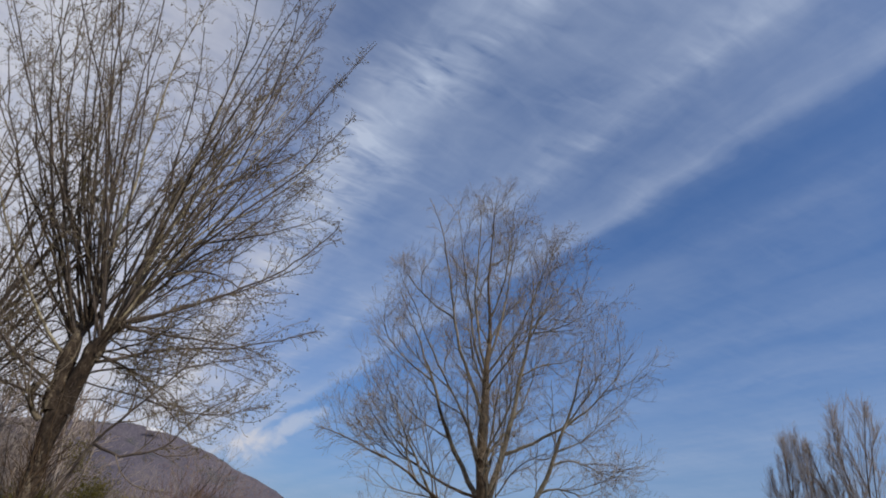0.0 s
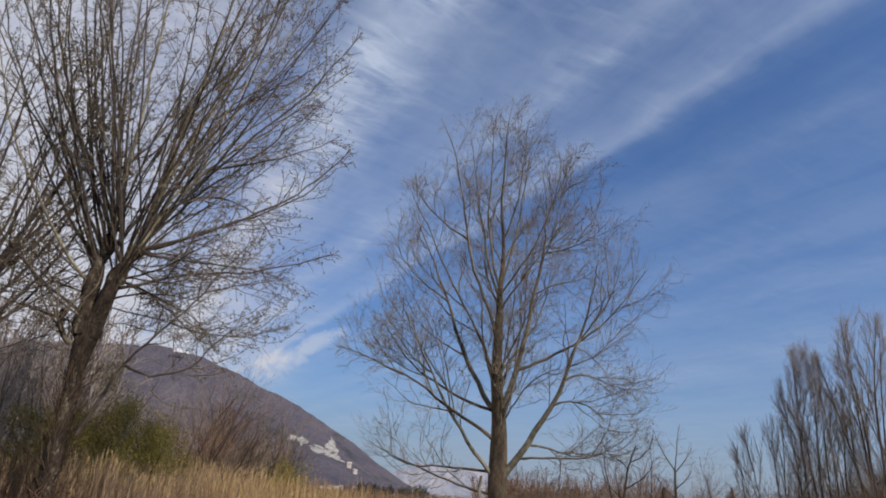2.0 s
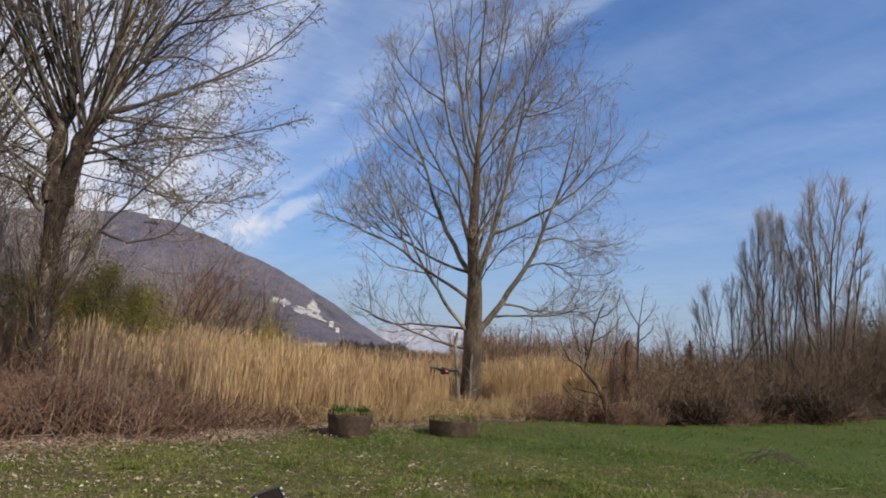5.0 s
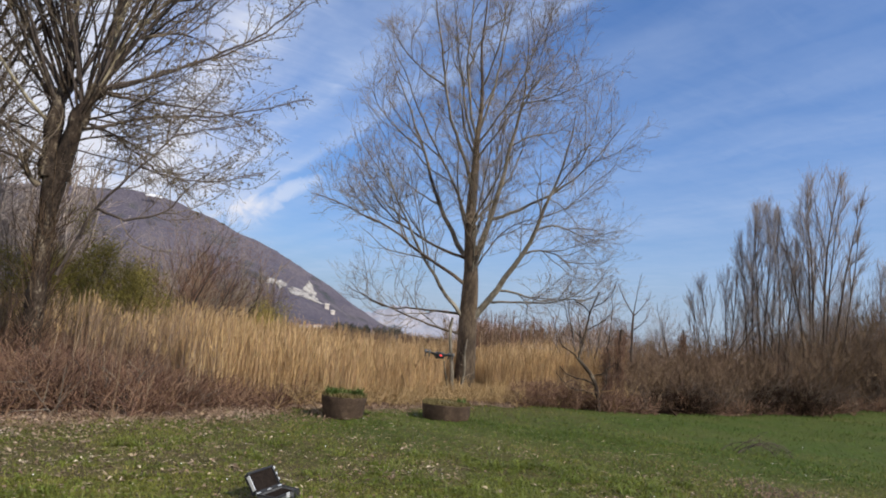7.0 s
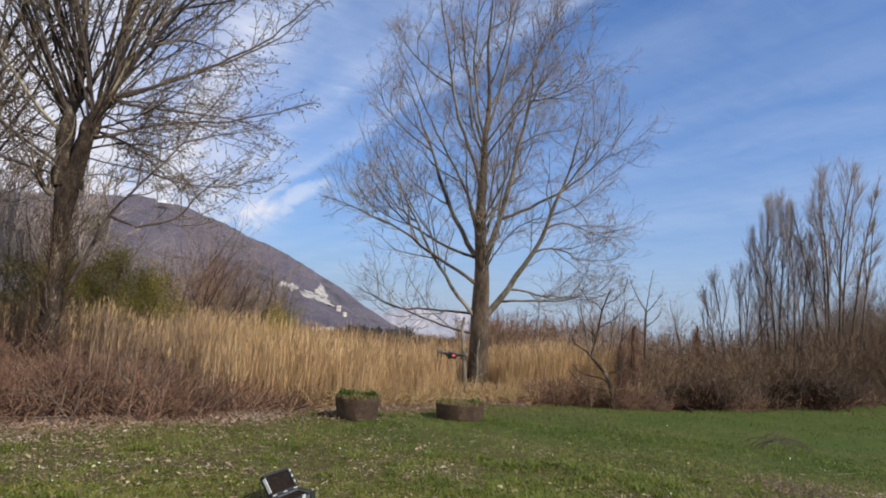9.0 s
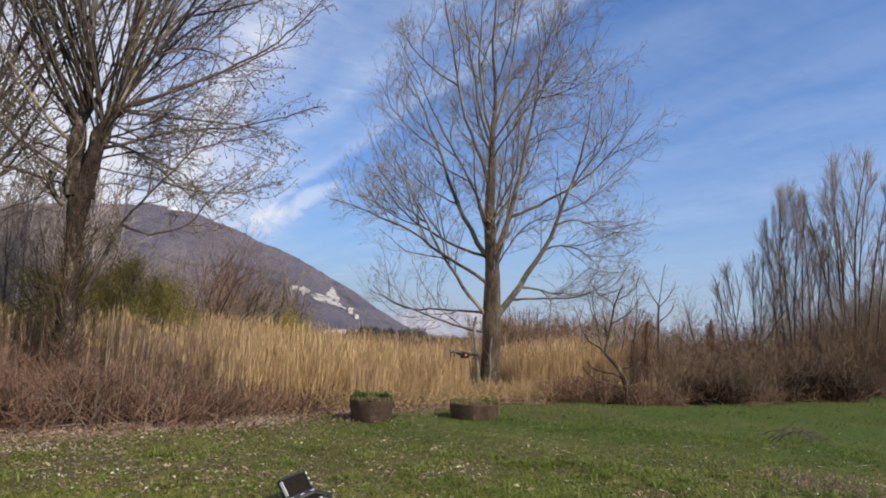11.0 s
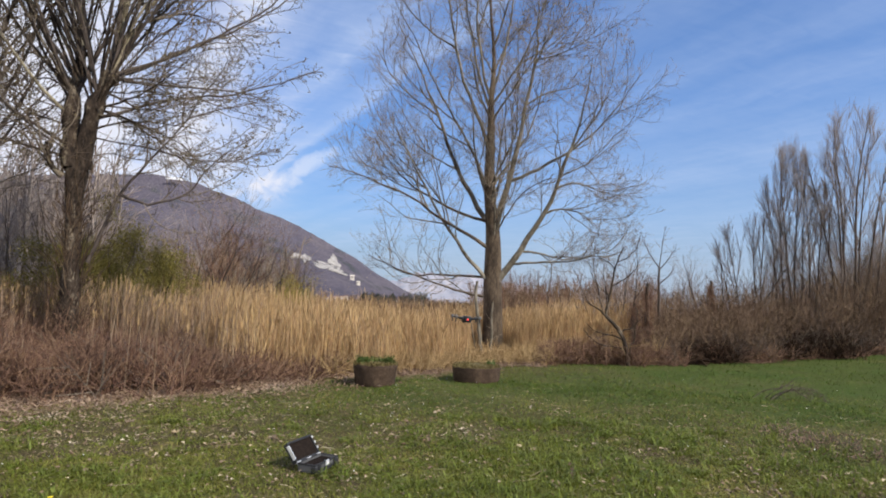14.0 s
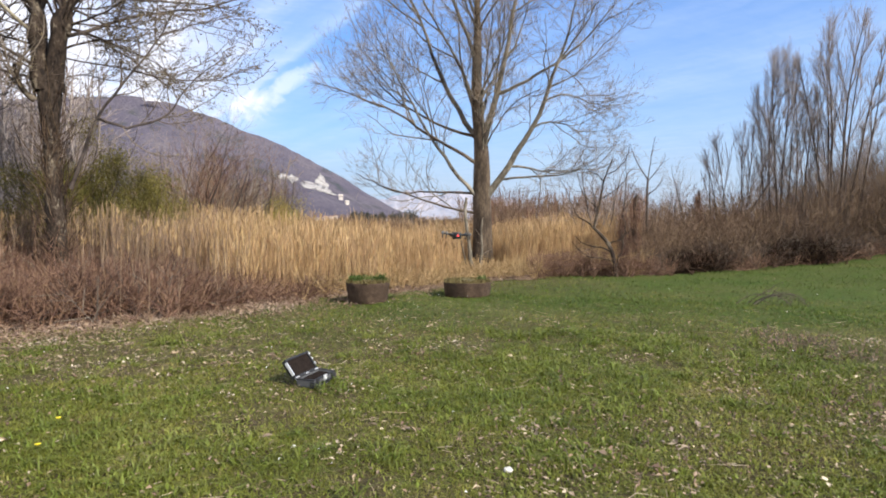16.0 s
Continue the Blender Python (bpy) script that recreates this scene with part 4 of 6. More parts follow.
def build_neighbour():
    rng = np.random.default_rng(29)
    root = thing("bare_tree", facing(-10.6, 12.6), "dark leaning bare tree at the edge of the rough", "tree")
    n = 14
    z = np.linspace(-0.1, 5.2, n)
    trunk = np.stack([-0.25 + 0.03 * z, 0 * z, z], 1)
    tree_part(root, "trunk", trunk[None], np.interp(z, [0, 0.5, 5.2], [0.3, 0.24, 0.17])[None], 12, BARK_DARK)
    limbs = []
    # long dark shoots that lean over towards the willow: foot, slopes, length, depth
    for x, h, a0, a1, a2, L, out in [(0.1, 4.8, 74, 78, 78, 8.5, 0.4), (0.1, 4.4, 60, 78, 90, 7.0, -0.5), (0.2, 3.6, 62, 60, 52, 4.6, 0.3), (0.15, 4.0, 58, 74, 81, 6.2, -0.9), (0.0, 5.0, 83, 83, 85, 8.8, 0.9)]:
        limbs.append((bough(np.array([x, 0, h]), (a0, a1, a2), L, 18, out, rng, 0.05), limb_radii(18, 0.05, 0.006)))
    for h, a0, a1, L, out, g in [(5.0, 100, 83, 7.0, 5, 0.09), (4.9, 72, 86, 8.6, -10, 0.09), (5.1, 108, 95, 8.0, 10, 0.08), (4.6, 60, 70, 6.5, 25, 0.06), (4.8, 85, 80, 8.5, -30, 0.06), (5.0, 130, 110, 7, 0, 0.06), (3.9, 40, 62, 5.0, -15, 0.05)]:
        limbs.append((curve_limb(np.array([-0.1, 0, h]), 0, a0, a1, L, 18, out, rng, 0.06), limb_radii(18, g * 0.6, 0.006)))
    for k in range(10):
        D = np.array([[rng.normal(0.2, 0.9), rng.normal(0, 0.6), rng.uniform(0.0, 0.7)]])
        limbs.append((grow(rng, np.array([[-0.1, 0, rng.uniform(2.6, 5.0)]]), D, np.array([rng.uniform(2.0, 4.2)]), 18, 0.03, 0.09)[0], limb_radii(18, 0.018, 0.004)))
    for k in range(7):
        a = rng.uniform(0, 2 * np.pi)
        limbs.append((grow(rng, np.array([[-0.1, 0, rng.uniform(4.4, 5.2)]]), np.array([[math.cos(a) * 0.6, math.sin(a) * 0.7, 1.2]]), np.array([rng.uniform(5, 8)]), 18, 0.02, 0.06)[0], limb_radii(18, 0.045, 0.005)))
    for P, R in limbs:
        tree_part(root, "limb", P[None], R[None], 6, BARK_DARK)
    P, R = np.stack([p for p, r in limbs]), np.stack([r for p, r in limbs])
    b1, r1 = sprout(rng, P, R, 11, 0.12, 0.98, (20, 48), (0.9, 2.6), 7, 0.06, 0.1, 0.6, 0.006)
    b2, r2 = sprout(rng, b1, r1, 4, 0.15, 0.98, (25, 55), (0.3, 1.0), 6, 0.06, 0.12, 0.8, 0.0045)
    twig_mesh(root, [(b1, r1, 4), (b2, r2, 3)], TWIG_DARK)
    at = b2[:, 2:].reshape(-1, 3)
    part("foliage", leaf_cards(rng, at[rng.random(len(at)) < 0.5], 0.05, "foliage", BUD), BUD, root, "small olive buds")


def steep_tree(seed, x, y, tall, half, stems, bark, twig, label, lean=0.0, dense=1.0, group="bare trees along the thicket"):
    """A slender many-stemmed tree whose boughs leave the stems at a narrow angle and climb like a poplar's; half: half its crown's width."""
    rng = np.random.default_rng(seed)
    root = thing("slender_tree", facing(x, y), label, "tree", group)
    k = stems
    out = (np.arange(k) + 0.5) / k * 2 - 1 + rng.normal(0, 0.08, k)
    S = np.stack([out * 0.5 * half, rng.normal(0, 0.25, k), np.full(k, -0.1)], 1)
    D = np.stack([out * half * 0.5 / tall + lean + rng.normal(0, 0.015, k), rng.normal(0, 0.06, k), np.ones(k)], 1)
    L = tall * (1 - 0.2 * np.abs(out) ** 2) * rng.uniform(0.9, 1.0, k)
    P = grow(rng, S, D, L, 24, 0.006, 0.018)
    g = rng.uniform(0.5, 1.0, k) * 0.0085 * tall
    R = g[:, None] + (0.006 - g)[:, None] * np.linspace(0, 1, 24)[None] ** 0.75
    for q in range(k):
        tree_part(root, "trunk", P[q:q + 1], R[q:q + 1], 7, bark)
    oval = (np.array([0, 0.2, 0.4, 0.6, 0.75, 0.88, 0.96, 1.03]) * tall, np.array([0.5, 0.75, 1, 1, 0.92, 0.7, 0.4, 0.05]) * half, np.array([0.5, 0.75, 1, 1, 0.92, 0.7, 0.4, 0.05]) * half, 0.9)
    b0, r0 = sprout(rng, P, R, int(8 * dense), 0.16, 0.92, (9, 28), (0.3 * tall, 0.5 * tall), 12, 0.025, 0.025, 0.5, 0.006, taper_len=0.65)
    b0 = within(b0, *oval)
    r0 = np.maximum(r0, np.linspace(0.009, 0.0045, 12))
    for q in range(len(b0)):
        tree_part(root, "bough", b0[q:q + 1], r0[q:q + 1], 5, bark)
    base = np.concatenate([b0, P[:, 12:24]])
    b1, r1 = sprout(rng, base, np.concatenate([r0, R[:, 12:24]]), int(9 * dense), 0.12, 0.98, (8, 26), (0.5, 1.6), 7, 0.03, 0.035, 0.6, 0.004, taper_len=0.35)
    b1 = within(b1, *oval)
    b2, r2 = sprout(rng, b1, r1, 6, 0.15, 0.98, (8, 22), (0.3, 0.85), 4, 0.03, 0.05, 0.7, 0.0028)
    twig_mesh(root, [(b1, r1, 4), (b2, r2, 3)], twig)
    return root


build_centre_tree()
build_willow()
build_neighbour()
steep_tree(31, 12.1, 22.2, 7.4, 1.1, 7, BARK_DARK, TWIG_GREY, "tall slender bare tree in a many-stemmed clump")
steep_tree(32, 13.7, 21.5, 8.7, 1.1, 7, BARK_DARK, TWIG_GREY, "tallest slender bare tree of the clump")
steep_tree(34, 10.8, 22.8, 4.9, 1.2, 5, BARK, TWIG_GREY, "low bare sapling clump", dense=0.75)
steep_tree(35, 17.6, 23.0, 6.0, 1.1, 3, BARK_DARK, TWIG_GREY, "slender bare tree at the end of the thicket")


def dead_sapling(x, y):
    """A grey snapped stem with a few stubs."""
    rng = np.random.default_rng(37)
    root = thing("dead_tree", facing(x, y), "grey snapped dead sapling beside the tall tree", "tree")
    for dx, a, L, g in ((0.0, 94, 2.3, 0.075), (0.2, 86, 1.7, 0.05), (-0.12, 100, 1.3, 0.035)):
        P = bough(np.array([dx, 0, -0.05]), (a, a + 3, a - 4), L, 18, 0.1, rng, 0.08)
        R = limb_radii(18, g, g * 0.5)
        stem = tree_part(root, "trunk", P[None], R[None], 8, BARK_TAN_LIT, rough=0.08)
        b1, r1 = sprout(rng, P[None], R[None], 5, 0.3, 0.98, (30, 70), (0.2, 0.6), 6, 0.05, 0.15, 0.4, 0.006)
        tree_part(stem, "twig_growth", b1, r1, 4, TWIG)


dead_sapling(0.86, 18.3)


def forked_sapling(x, y):
    rng = np.random.default_rng(36)
    root = thing("sapling", facing(x, y), "lone thin forked bare sapling above the thicket", "tree")
    stem = curve_limb(np.array([0.0, 0, -0.1]), 0, 92, 88, 3.0, 12, 5, rng, 0.03)
    tree_part(root, "trunk", stem[None], np.linspace(0.055, 0.035, 12)[None], 7, BARK_DARK)
    limbs = [(stem[-1], 122, 104, 1.55, 10), (stem[-1], 84, 78, 1.55, -15), (stem[-1], 40, 66, 0.95, 10), (stem[8], 150, 118, 1.0, -20), (stem[9], 35, 60, 0.8, -10)]
    limbs = [(curve_limb(S, 0, a0, a1, L, 12, out, rng, 0.09), limb_radii(12, 0.024, 0.006)) for S, a0, a1, L, out in limbs]
    for P, R in limbs:
        tree_part(root, "limb", P[None], R[None], 6, BARK_DARK)
    b1, r1 = sprout(rng, np.stack([p for p, r in limbs]), np.stack([r for p, r in limbs]), 6, 0.25, 0.95, (25, 55), (0.25, 0.65), 6, 0.06, 0.12, 0.7, 0.005)
    twig_mesh(root, [(b1, r1, 4)], TWIG_GREY)


forked_sapling(7.2, 21.85)


def old_bush(seed, x, y, tall, spread, mat_bark, mat_twig, name, label, category, stems=9, group=""):
    """A bare bush: crooked stems that fan out from one foot."""
    rng = np.random.default_rng(seed)
    root = thing(name, facing(x, y), label, category, group)
    a = rng.uniform(0, 2 * np.pi, stems)
    S = np.stack([0.12 * np.cos(a), 0.12 * np.sin(a), np.full(stems, -0.05)], 1)
    D = np.stack([np.cos(a) * spread, np.sin(a) * spread, np.ones(stems)], 1)
    P = grow(rng, S, D, rng.uniform(0.75, 1.1, stems) * tall, 12, 0.04, 0.14)
    R = np.repeat(np.linspace(0.035 * tall / 3, 0.005, 12)[None], stems, 0)
    for q in range(stems):
        tree_part(root, "stem", P[q:q + 1], R[q:q + 1], 5, mat_bark)
    b1, r1 = sprout(rng, P, R, 10, 0.2, 0.98, (25, 60), (0.3 * tall, 0.6 * tall), 5, 0.08, 0.17, 0.6, 0.004)
    b2, r2 = sprout(rng, b1, r1, 6, 0.15, 0.98, (25, 55), (0.1 * tall, 0.25 * tall), 3, 0.08, 0.16, 0.7, 0.003)
    twig_mesh(root, [(b1, r1, 3), (b2, r2, 3)], mat_twig)
    return root


def crooked_bush(x, y):
    """A dead elder-like bush: thick crooked dark stems that fork low down."""
    rng = np.random.default_rng(41)
    root = thing("dead_bush", facing(x, y), "crooked dark dead bush at the reed edge", "bush")
    main = bough(np.array([0.02, 0, -0.05]), (92, 112, 138), 1.55, 18, 0.0, rng, 0.12)
    up = bough(main[-1], (78, 84, 62), 2.0, 18, 0.2, rng, 0.16)
    limbs = [(main, limb_radii(18, 0.06, 0.042)), (up, limb_radii(18, 0.034, 0.014))]
    # boughs that leave the main stem and the upper one: which, where, slopes, length, depth, girth
    for w, f, a0, a1, a2, L, out, g in [(0, 0.99, 128, 150, 100, 1.0, -0.2, 0.028), (0, 0.66, 18, 32, 60, 0.75, 0.1, 0.024), (0, 0.5, 150, 175, 130, 1.1, 0.2, 0.022), (0, 0.3, 160, 170, 120, 1.3, -0.2, 0.02), (1, 0.3, 140, 120, 100, 1.2, 0.2, 0.016),
                                        (1, 0.45, 30, 40, 70, 1.1, -0.1, 0.015), (1, 0.7, 120, 150, 110, 1.0, 0.1, 0.013), (1, 0.8, 20, 50, 80, 1.0, -0.2, 0.012), (0, 0.2, 60, 80, 100, 1.4, 0.2, 0.02)]:
        limbs.append((bough(limbs[w][0][int(f * 17)], (a0, a1, a2), L, 18, out, rng, 0.2), limb_radii(18, g, 0.007)))
    for P, R in limbs:
        tree_part(root, "stem", P[None], R[None] * 1.15, 7, BARK_WILLOW)
    b1, r1 = sprout(rng, np.stack([p for p, r in limbs[1:]]), np.stack([r for p, r in limbs[1:]]), 7, 0.25, 0.98, (30, 75), (0.25, 0.8), 6, 0.05, 0.22, 0.6, 0.005)
    twig_mesh(root, [(b1, r1, 4)], TWIG_DARK)


def overgrown_snag(seed, x, y, tall, wide, lean):
    """A broken stem hidden in a column of dry climbers."""
    rng = np.random.default_rng(seed)
    root = thing("overgrown_snag", facing(x, y), "dead snag wrapped in dry reddish climbers", "snag", "overgrown snags")
    P = bough(np.array([0.0, 0, -0.05]), (90 + lean, 90, 90 - lean), tall, 18, 0.0, rng, 0.05)
    tree_part(root, "trunk", P[None], limb_radii(18, wide * 0.3, wide * 0.16)[None], 9, BARK_DARK, rough=0.1)
    m = 260
    f = rng.uniform(0, 0.85, m)
    C0 = np.stack([np.interp(f, np.linspace(0, 1, 18), P[:, q]) for q in range(3)], 1)
    a = rng.uniform(0, 2 * np.pi, m)
    C0 = C0 + np.stack([np.cos(a), np.sin(a), 0 * a], 1) * wide * 0.38
    C = grow(rng, C0, np.stack([rng.normal(0, 0.3, m) - 0.2 * np.cos(a), rng.normal(0, 0.3, m) - 0.2 * np.sin(a), np.ones(m)], 1), rng.uniform(0.2, 0.6, m), 7, 0.0, 0.25)
    R = np.repeat(np.linspace(0.008, 0.003, 7)[None], m, 0)
    s1, q1 = sprout(rng, C, R, 6, 0.1, 1.0, (35, 85), (0.08, 0.24), 4, -0.02, 0.2, 0.7, 0.003)
    climber = tagged(tree_part(root, "climber", C, R, 4, TWIG_RED, "dry reddish climbing stems"), kind="stuff")
    tagged(tree_part(climber, "twig_growth", s1, q1, 3, TWIG_RED), kind="stuff")


def leaning_stem(seed, x, y, slopes, L, girth, foot=0.0):
    """A single dead stem that leans out of the thicket."""
    rng = np.random.default_rng(seed)
    root = thing("dead_sapling", facing(x, y), "thin dark dead sapling leaning out of the thicket", "tree", "dead saplings in the thicket")
    P = bough(np.array([0.0, 0, -0.05 + foot]), slopes, L, 18, 0.0, rng, 0.04)
    R = limb_radii(18, girth, girth * 0.4)
    stem = tree_part(root, "trunk", P[None], R[None], 7, BARK_DARK)
    b1, r1 = sprout(rng, P[None], R[None], 4, 0.5, 0.98, (30, 60), (0.2, 0.5), 5, 0.05, 0.15, 0.4, 0.006)
    tree_part(stem, "twig_growth", b1, r1, 4, TWIG_DARK)


crooked_bush(4.8, 17.25)
overgrown_snag(43, 5.17, 17.87, 1.75, 0.26, -3)
overgrown_snag(47, 5.93, 19.1, 2.35, 0.36, 2)
overgrown_snag(48, 9.1, 22.2, 2.55, 0.2, -4)
leaning_stem(49, 9.62, 22.0, (96, 94, 92), 3.2, 0.028)
leaning_stem(46, 9.75, 22.0, (62, 60, 58), 3.4, 0.045)
old_bush(76, 10.5, 28.1, 3.9, 0.35, BARK_DARK, TWIG_GREY, "bare_bush", "bare grey bush beyond the thicket", "bush", 7)
old_bush(77, 9.0, 30.0, 3.2, 0.4, BARK_DARK, TWIG_GREY, "bare_bush", "bare grey bush beyond the thicket", "bush", 7)
old_bush(44, -5.3, 10.9, 1.25, 0.9, BARK_DARK, TWIG_RED, "bramble_bush", "low dark reddish bramble bush in front of the reeds", "bush", 14)
old_bush(42, 5.6, 22.3, 4.0, 0.5, BARK_DARK, TWIG_GREY, "bare_bush", "bare grey bush behind the reeds", "bush", 8)
for k, (x, y, h) in enumerate([(-7.7, 19.8, 4.3), (-8.2, 22.0, 4.6), (-7.4, 24.5, 3.9), (-9.6, 27.5, 4.4), (-7.1, 21.5, 3.3), (-7.4, 25.5, 3.8), (-12.2, 17.5, 4.6), (-13.5, 19.5, 5.2), (-15.5, 18.0, 5.0), (-14.0, 23.0, 6.0), (-11.0, 26.0, 6.0), (-17.5, 25.0, 6.5), (-18.5, 21.0, 5.5)]):
    old_bush(50 + k, x, y, h, 0.4, BARK_DARK, TWIG_RED if k < 4 else TWIG if k < 6 else TWIG_GREY, "bare_bush", "tall bare brown bush behind the reeds", "bush", 9, "bare bushes behind the reeds")


def leafy_shrub(seed, x, y, w, h, mat, label, count):
    """An evergreen shrub: stems and clumps of small leaves with gaps between."""
    rng = np.random.default_rng(seed)
    root = thing("shrub", facing(x, y), label, "shrub")
    k = 14
    a = rng.uniform(0, 2 * np.pi, k)
    P = grow(rng, np.zeros((k, 3)), np.stack([np.cos(a) * 0.6 * w / h, np.sin(a) * 0.5 * w / h, np.ones(k)], 1), rng.uniform(0.6, 1.05, k) * h, 10, 0.02, 0.12)
    R = np.repeat(np.linspace(0.04, 0.008, 10)[None], k, 0)
    tree_part(root, "stem", P, R, 5, BARK_DARK)
    b1, r1 = sprout(rng, P, R, 8, 0.25, 1.0, (30, 70), (0.25 * h, 0.5 * h), 7, 0.03, 0.15, 0.6, 0.004)
    ends = b1[:, 2:].reshape(-1, 3)
    at = ends[rng.integers(0, len(ends), count)] + rng.normal(0, 0.17, (count, 3))
    part("foliage", leaf_cards(rng, at, 0.042, "foliage", mat), mat, root, "small crowded leaves")


leafy_shrub(71, -8.85, 16.6, 3.7, 3.6, SHRUB, "dense olive-green evergreen shrub behind the willow", 95000)
leafy_shrub(72, -13.2, 17.4, 2.2, 1.9, SHRUB, "low olive evergreen shrub behind the willow", 22000)
leafy_shrub(73, -6.1, 22.2, 1.7, 2.3, SHRUB_YELLOW, "yellow-green shrub showing above the reeds", 22000)


# ---- rough growth ----
def brush(name, seed, xs, depth, count, tall, mat, label, category, arch=0.25, fine=7, front=0.2, until=None):
    """A tangle of thin arching stems with side twigs behind the lawn's edge, as far as the bearing until."""
    rng = np.random.default_rng(seed)
    x = rng.uniform(xs[0], xs[1], count)
    y = edge_y(x) + front + rng.uniform(0, 1, count) ** 1.2 * depth + rng.normal(0, 0.35, count)
    if until is not None:
        ok = np.degrees(np.arctan2(x, y)) < until + rng.normal(0, 1.3, count)
        x, y, count = x[ok], y[ok], int(ok.sum())
    h = np.interp(x, np.linspace(xs[0], xs[1], len(tall)), tall) * rng.uniform(0.45, 1.1, count) * (0.92 + 0.3 * np.sin(x * 2.3 + 1.2 * np.sin(y * 1.1)) * np.sin(y * 1.7 + x))
    S = np.stack([x, y, height(x, y) - 0.03], 1)
    a = rng.uniform(0, 2 * np.pi, count)
    k = rng.uniform(0.1, 0.9, count)
    P = grow(rng, S, np.stack([np.cos(a) * k, np.sin(a) * k, np.ones(count)], 1), h * 1.25, 5, 0.05, 0.2, arch * 1.8)
    R = np.repeat(np.linspace(0.009, 0.0035, 5)[None], count, 0)
    b1, r1 = sprout(rng, P, R, fine, 0.08, 1.0, (25, 70), (0.25, 0.75), 2, 0.03, 0.18, 0.8, 0.0025)
    V, F = joined([tubes(P, R, 3), tubes(b1, np.maximum(r1, 0.003) * 1.3, 3)])
    return tagged(new(name, raw_mesh(name, V, F, mat, True)), label, category, kind="stuff")


brush("bramble", 81, (-14, -3.3), 4.5, 4600, (1.0, 0.9, 0.78, 0.72, 0.3), TWIG_RED, "reddish-brown leafless bramble tangle in front of the reeds", "bramble", 0.3, 7, 0.55, -18.5)
brush("bramble", 95, (-14, -4.2), 5.0, 1100, (1.4, 1.2, 1.0, 0.7), TWIG_RED, "thin reddish stems that stand out of the brambles", "bramble", 0.12, 7, 1.6, -18.5)
brush("bramble", 89, (-12, -2.6), 4.0, 250, (1.6, 1.2, 0.8, 0.7, 0.3), TWIG_WILLOW, "pale dead stems among the brambles", "bramble", 0.25, 7, 0.5, -18.5)
brush("bramble", 86, (-17, -5.0), 5.5, 4200, (1.8, 1.6, 1.2, 0.9), TWIG_RED, "reddish-brown dead stems standing in the reeds", "bramble", 0.12, 7, 6.4)
# rotting brushwood, its near-black colour also giving the hollows' shade
brush("brushwood", 87, (6.5, 8.3), 0.5, 460, (0.35, 0.6, 0.35), ROTTEN_SHADE, "dark rotting brushwood heaped over the log", "brushwood", 0.5, 7, 0.1)
brush("brushwood", 88, (9.6, 12.2), 0.7, 480, (0.35, 0.95, 0.6), ROTTEN_SHADE, "near-black dead stems standing in for the shade of a hollow", "brushwood", 0.3, 7, 0.1)
brush("bramble", 104, (-4.6, -2.4), 1.2, 200, (0.4, 0.25, 0.2), TWIG_RED, "low reddish bramble ends at the litter", "bramble", 0.4)
brush("bramble", 82, (-3.0, 6.0), 3.0, 1050, (0.25, 0.3, 0.35, 0.65, 0.75), REED_PLUME, "low dead stems and cut reed under the tree", "stubble", 0.35)
brush("thicket", 83, (6.2, 20.0), 6.0, 4900, (1.55, 1.8, 2.05, 2.7, 3.5, 3.7), THICKET, "dense brown leafless thicket along the lawn", "thicket", 0.1, 9, 0.5)
brush("thicket", 90, (11.5, 20.0), 4.0, 2600, (1.6, 2.9, 3.6, 3.6), TWIG_DARK, "dark tall undergrowth below the slender trees", "thicket", 0.1, 8, 1.5)
brush("bramble", 85, (2.8, 20.0), 1.2, 1700, (0.4, 0.35, 0.22, 0.3, 0.45), TWIG_RED, "low reddish bramble in front of the thicket", "bramble", 0.35, 7, -0.1)
brush("bramble", 105, (2.6, 6.2), 1.0, 750, (0.4, 0.55, 0.55, 0.3), TWIG_RED, "tangle of reddish dead stems before the crooked bush", "bramble", 0.35, 7, 0.0)
brush("thicket", 84, (5.8, 22.0), 2.2, 2400, (0.6, 0.8, 1.0, 1.3, 1.4), TWIG_DARK, "dark dead undergrowth at the foot of the thicket", "thicket", 0.25, 8, 0.3)


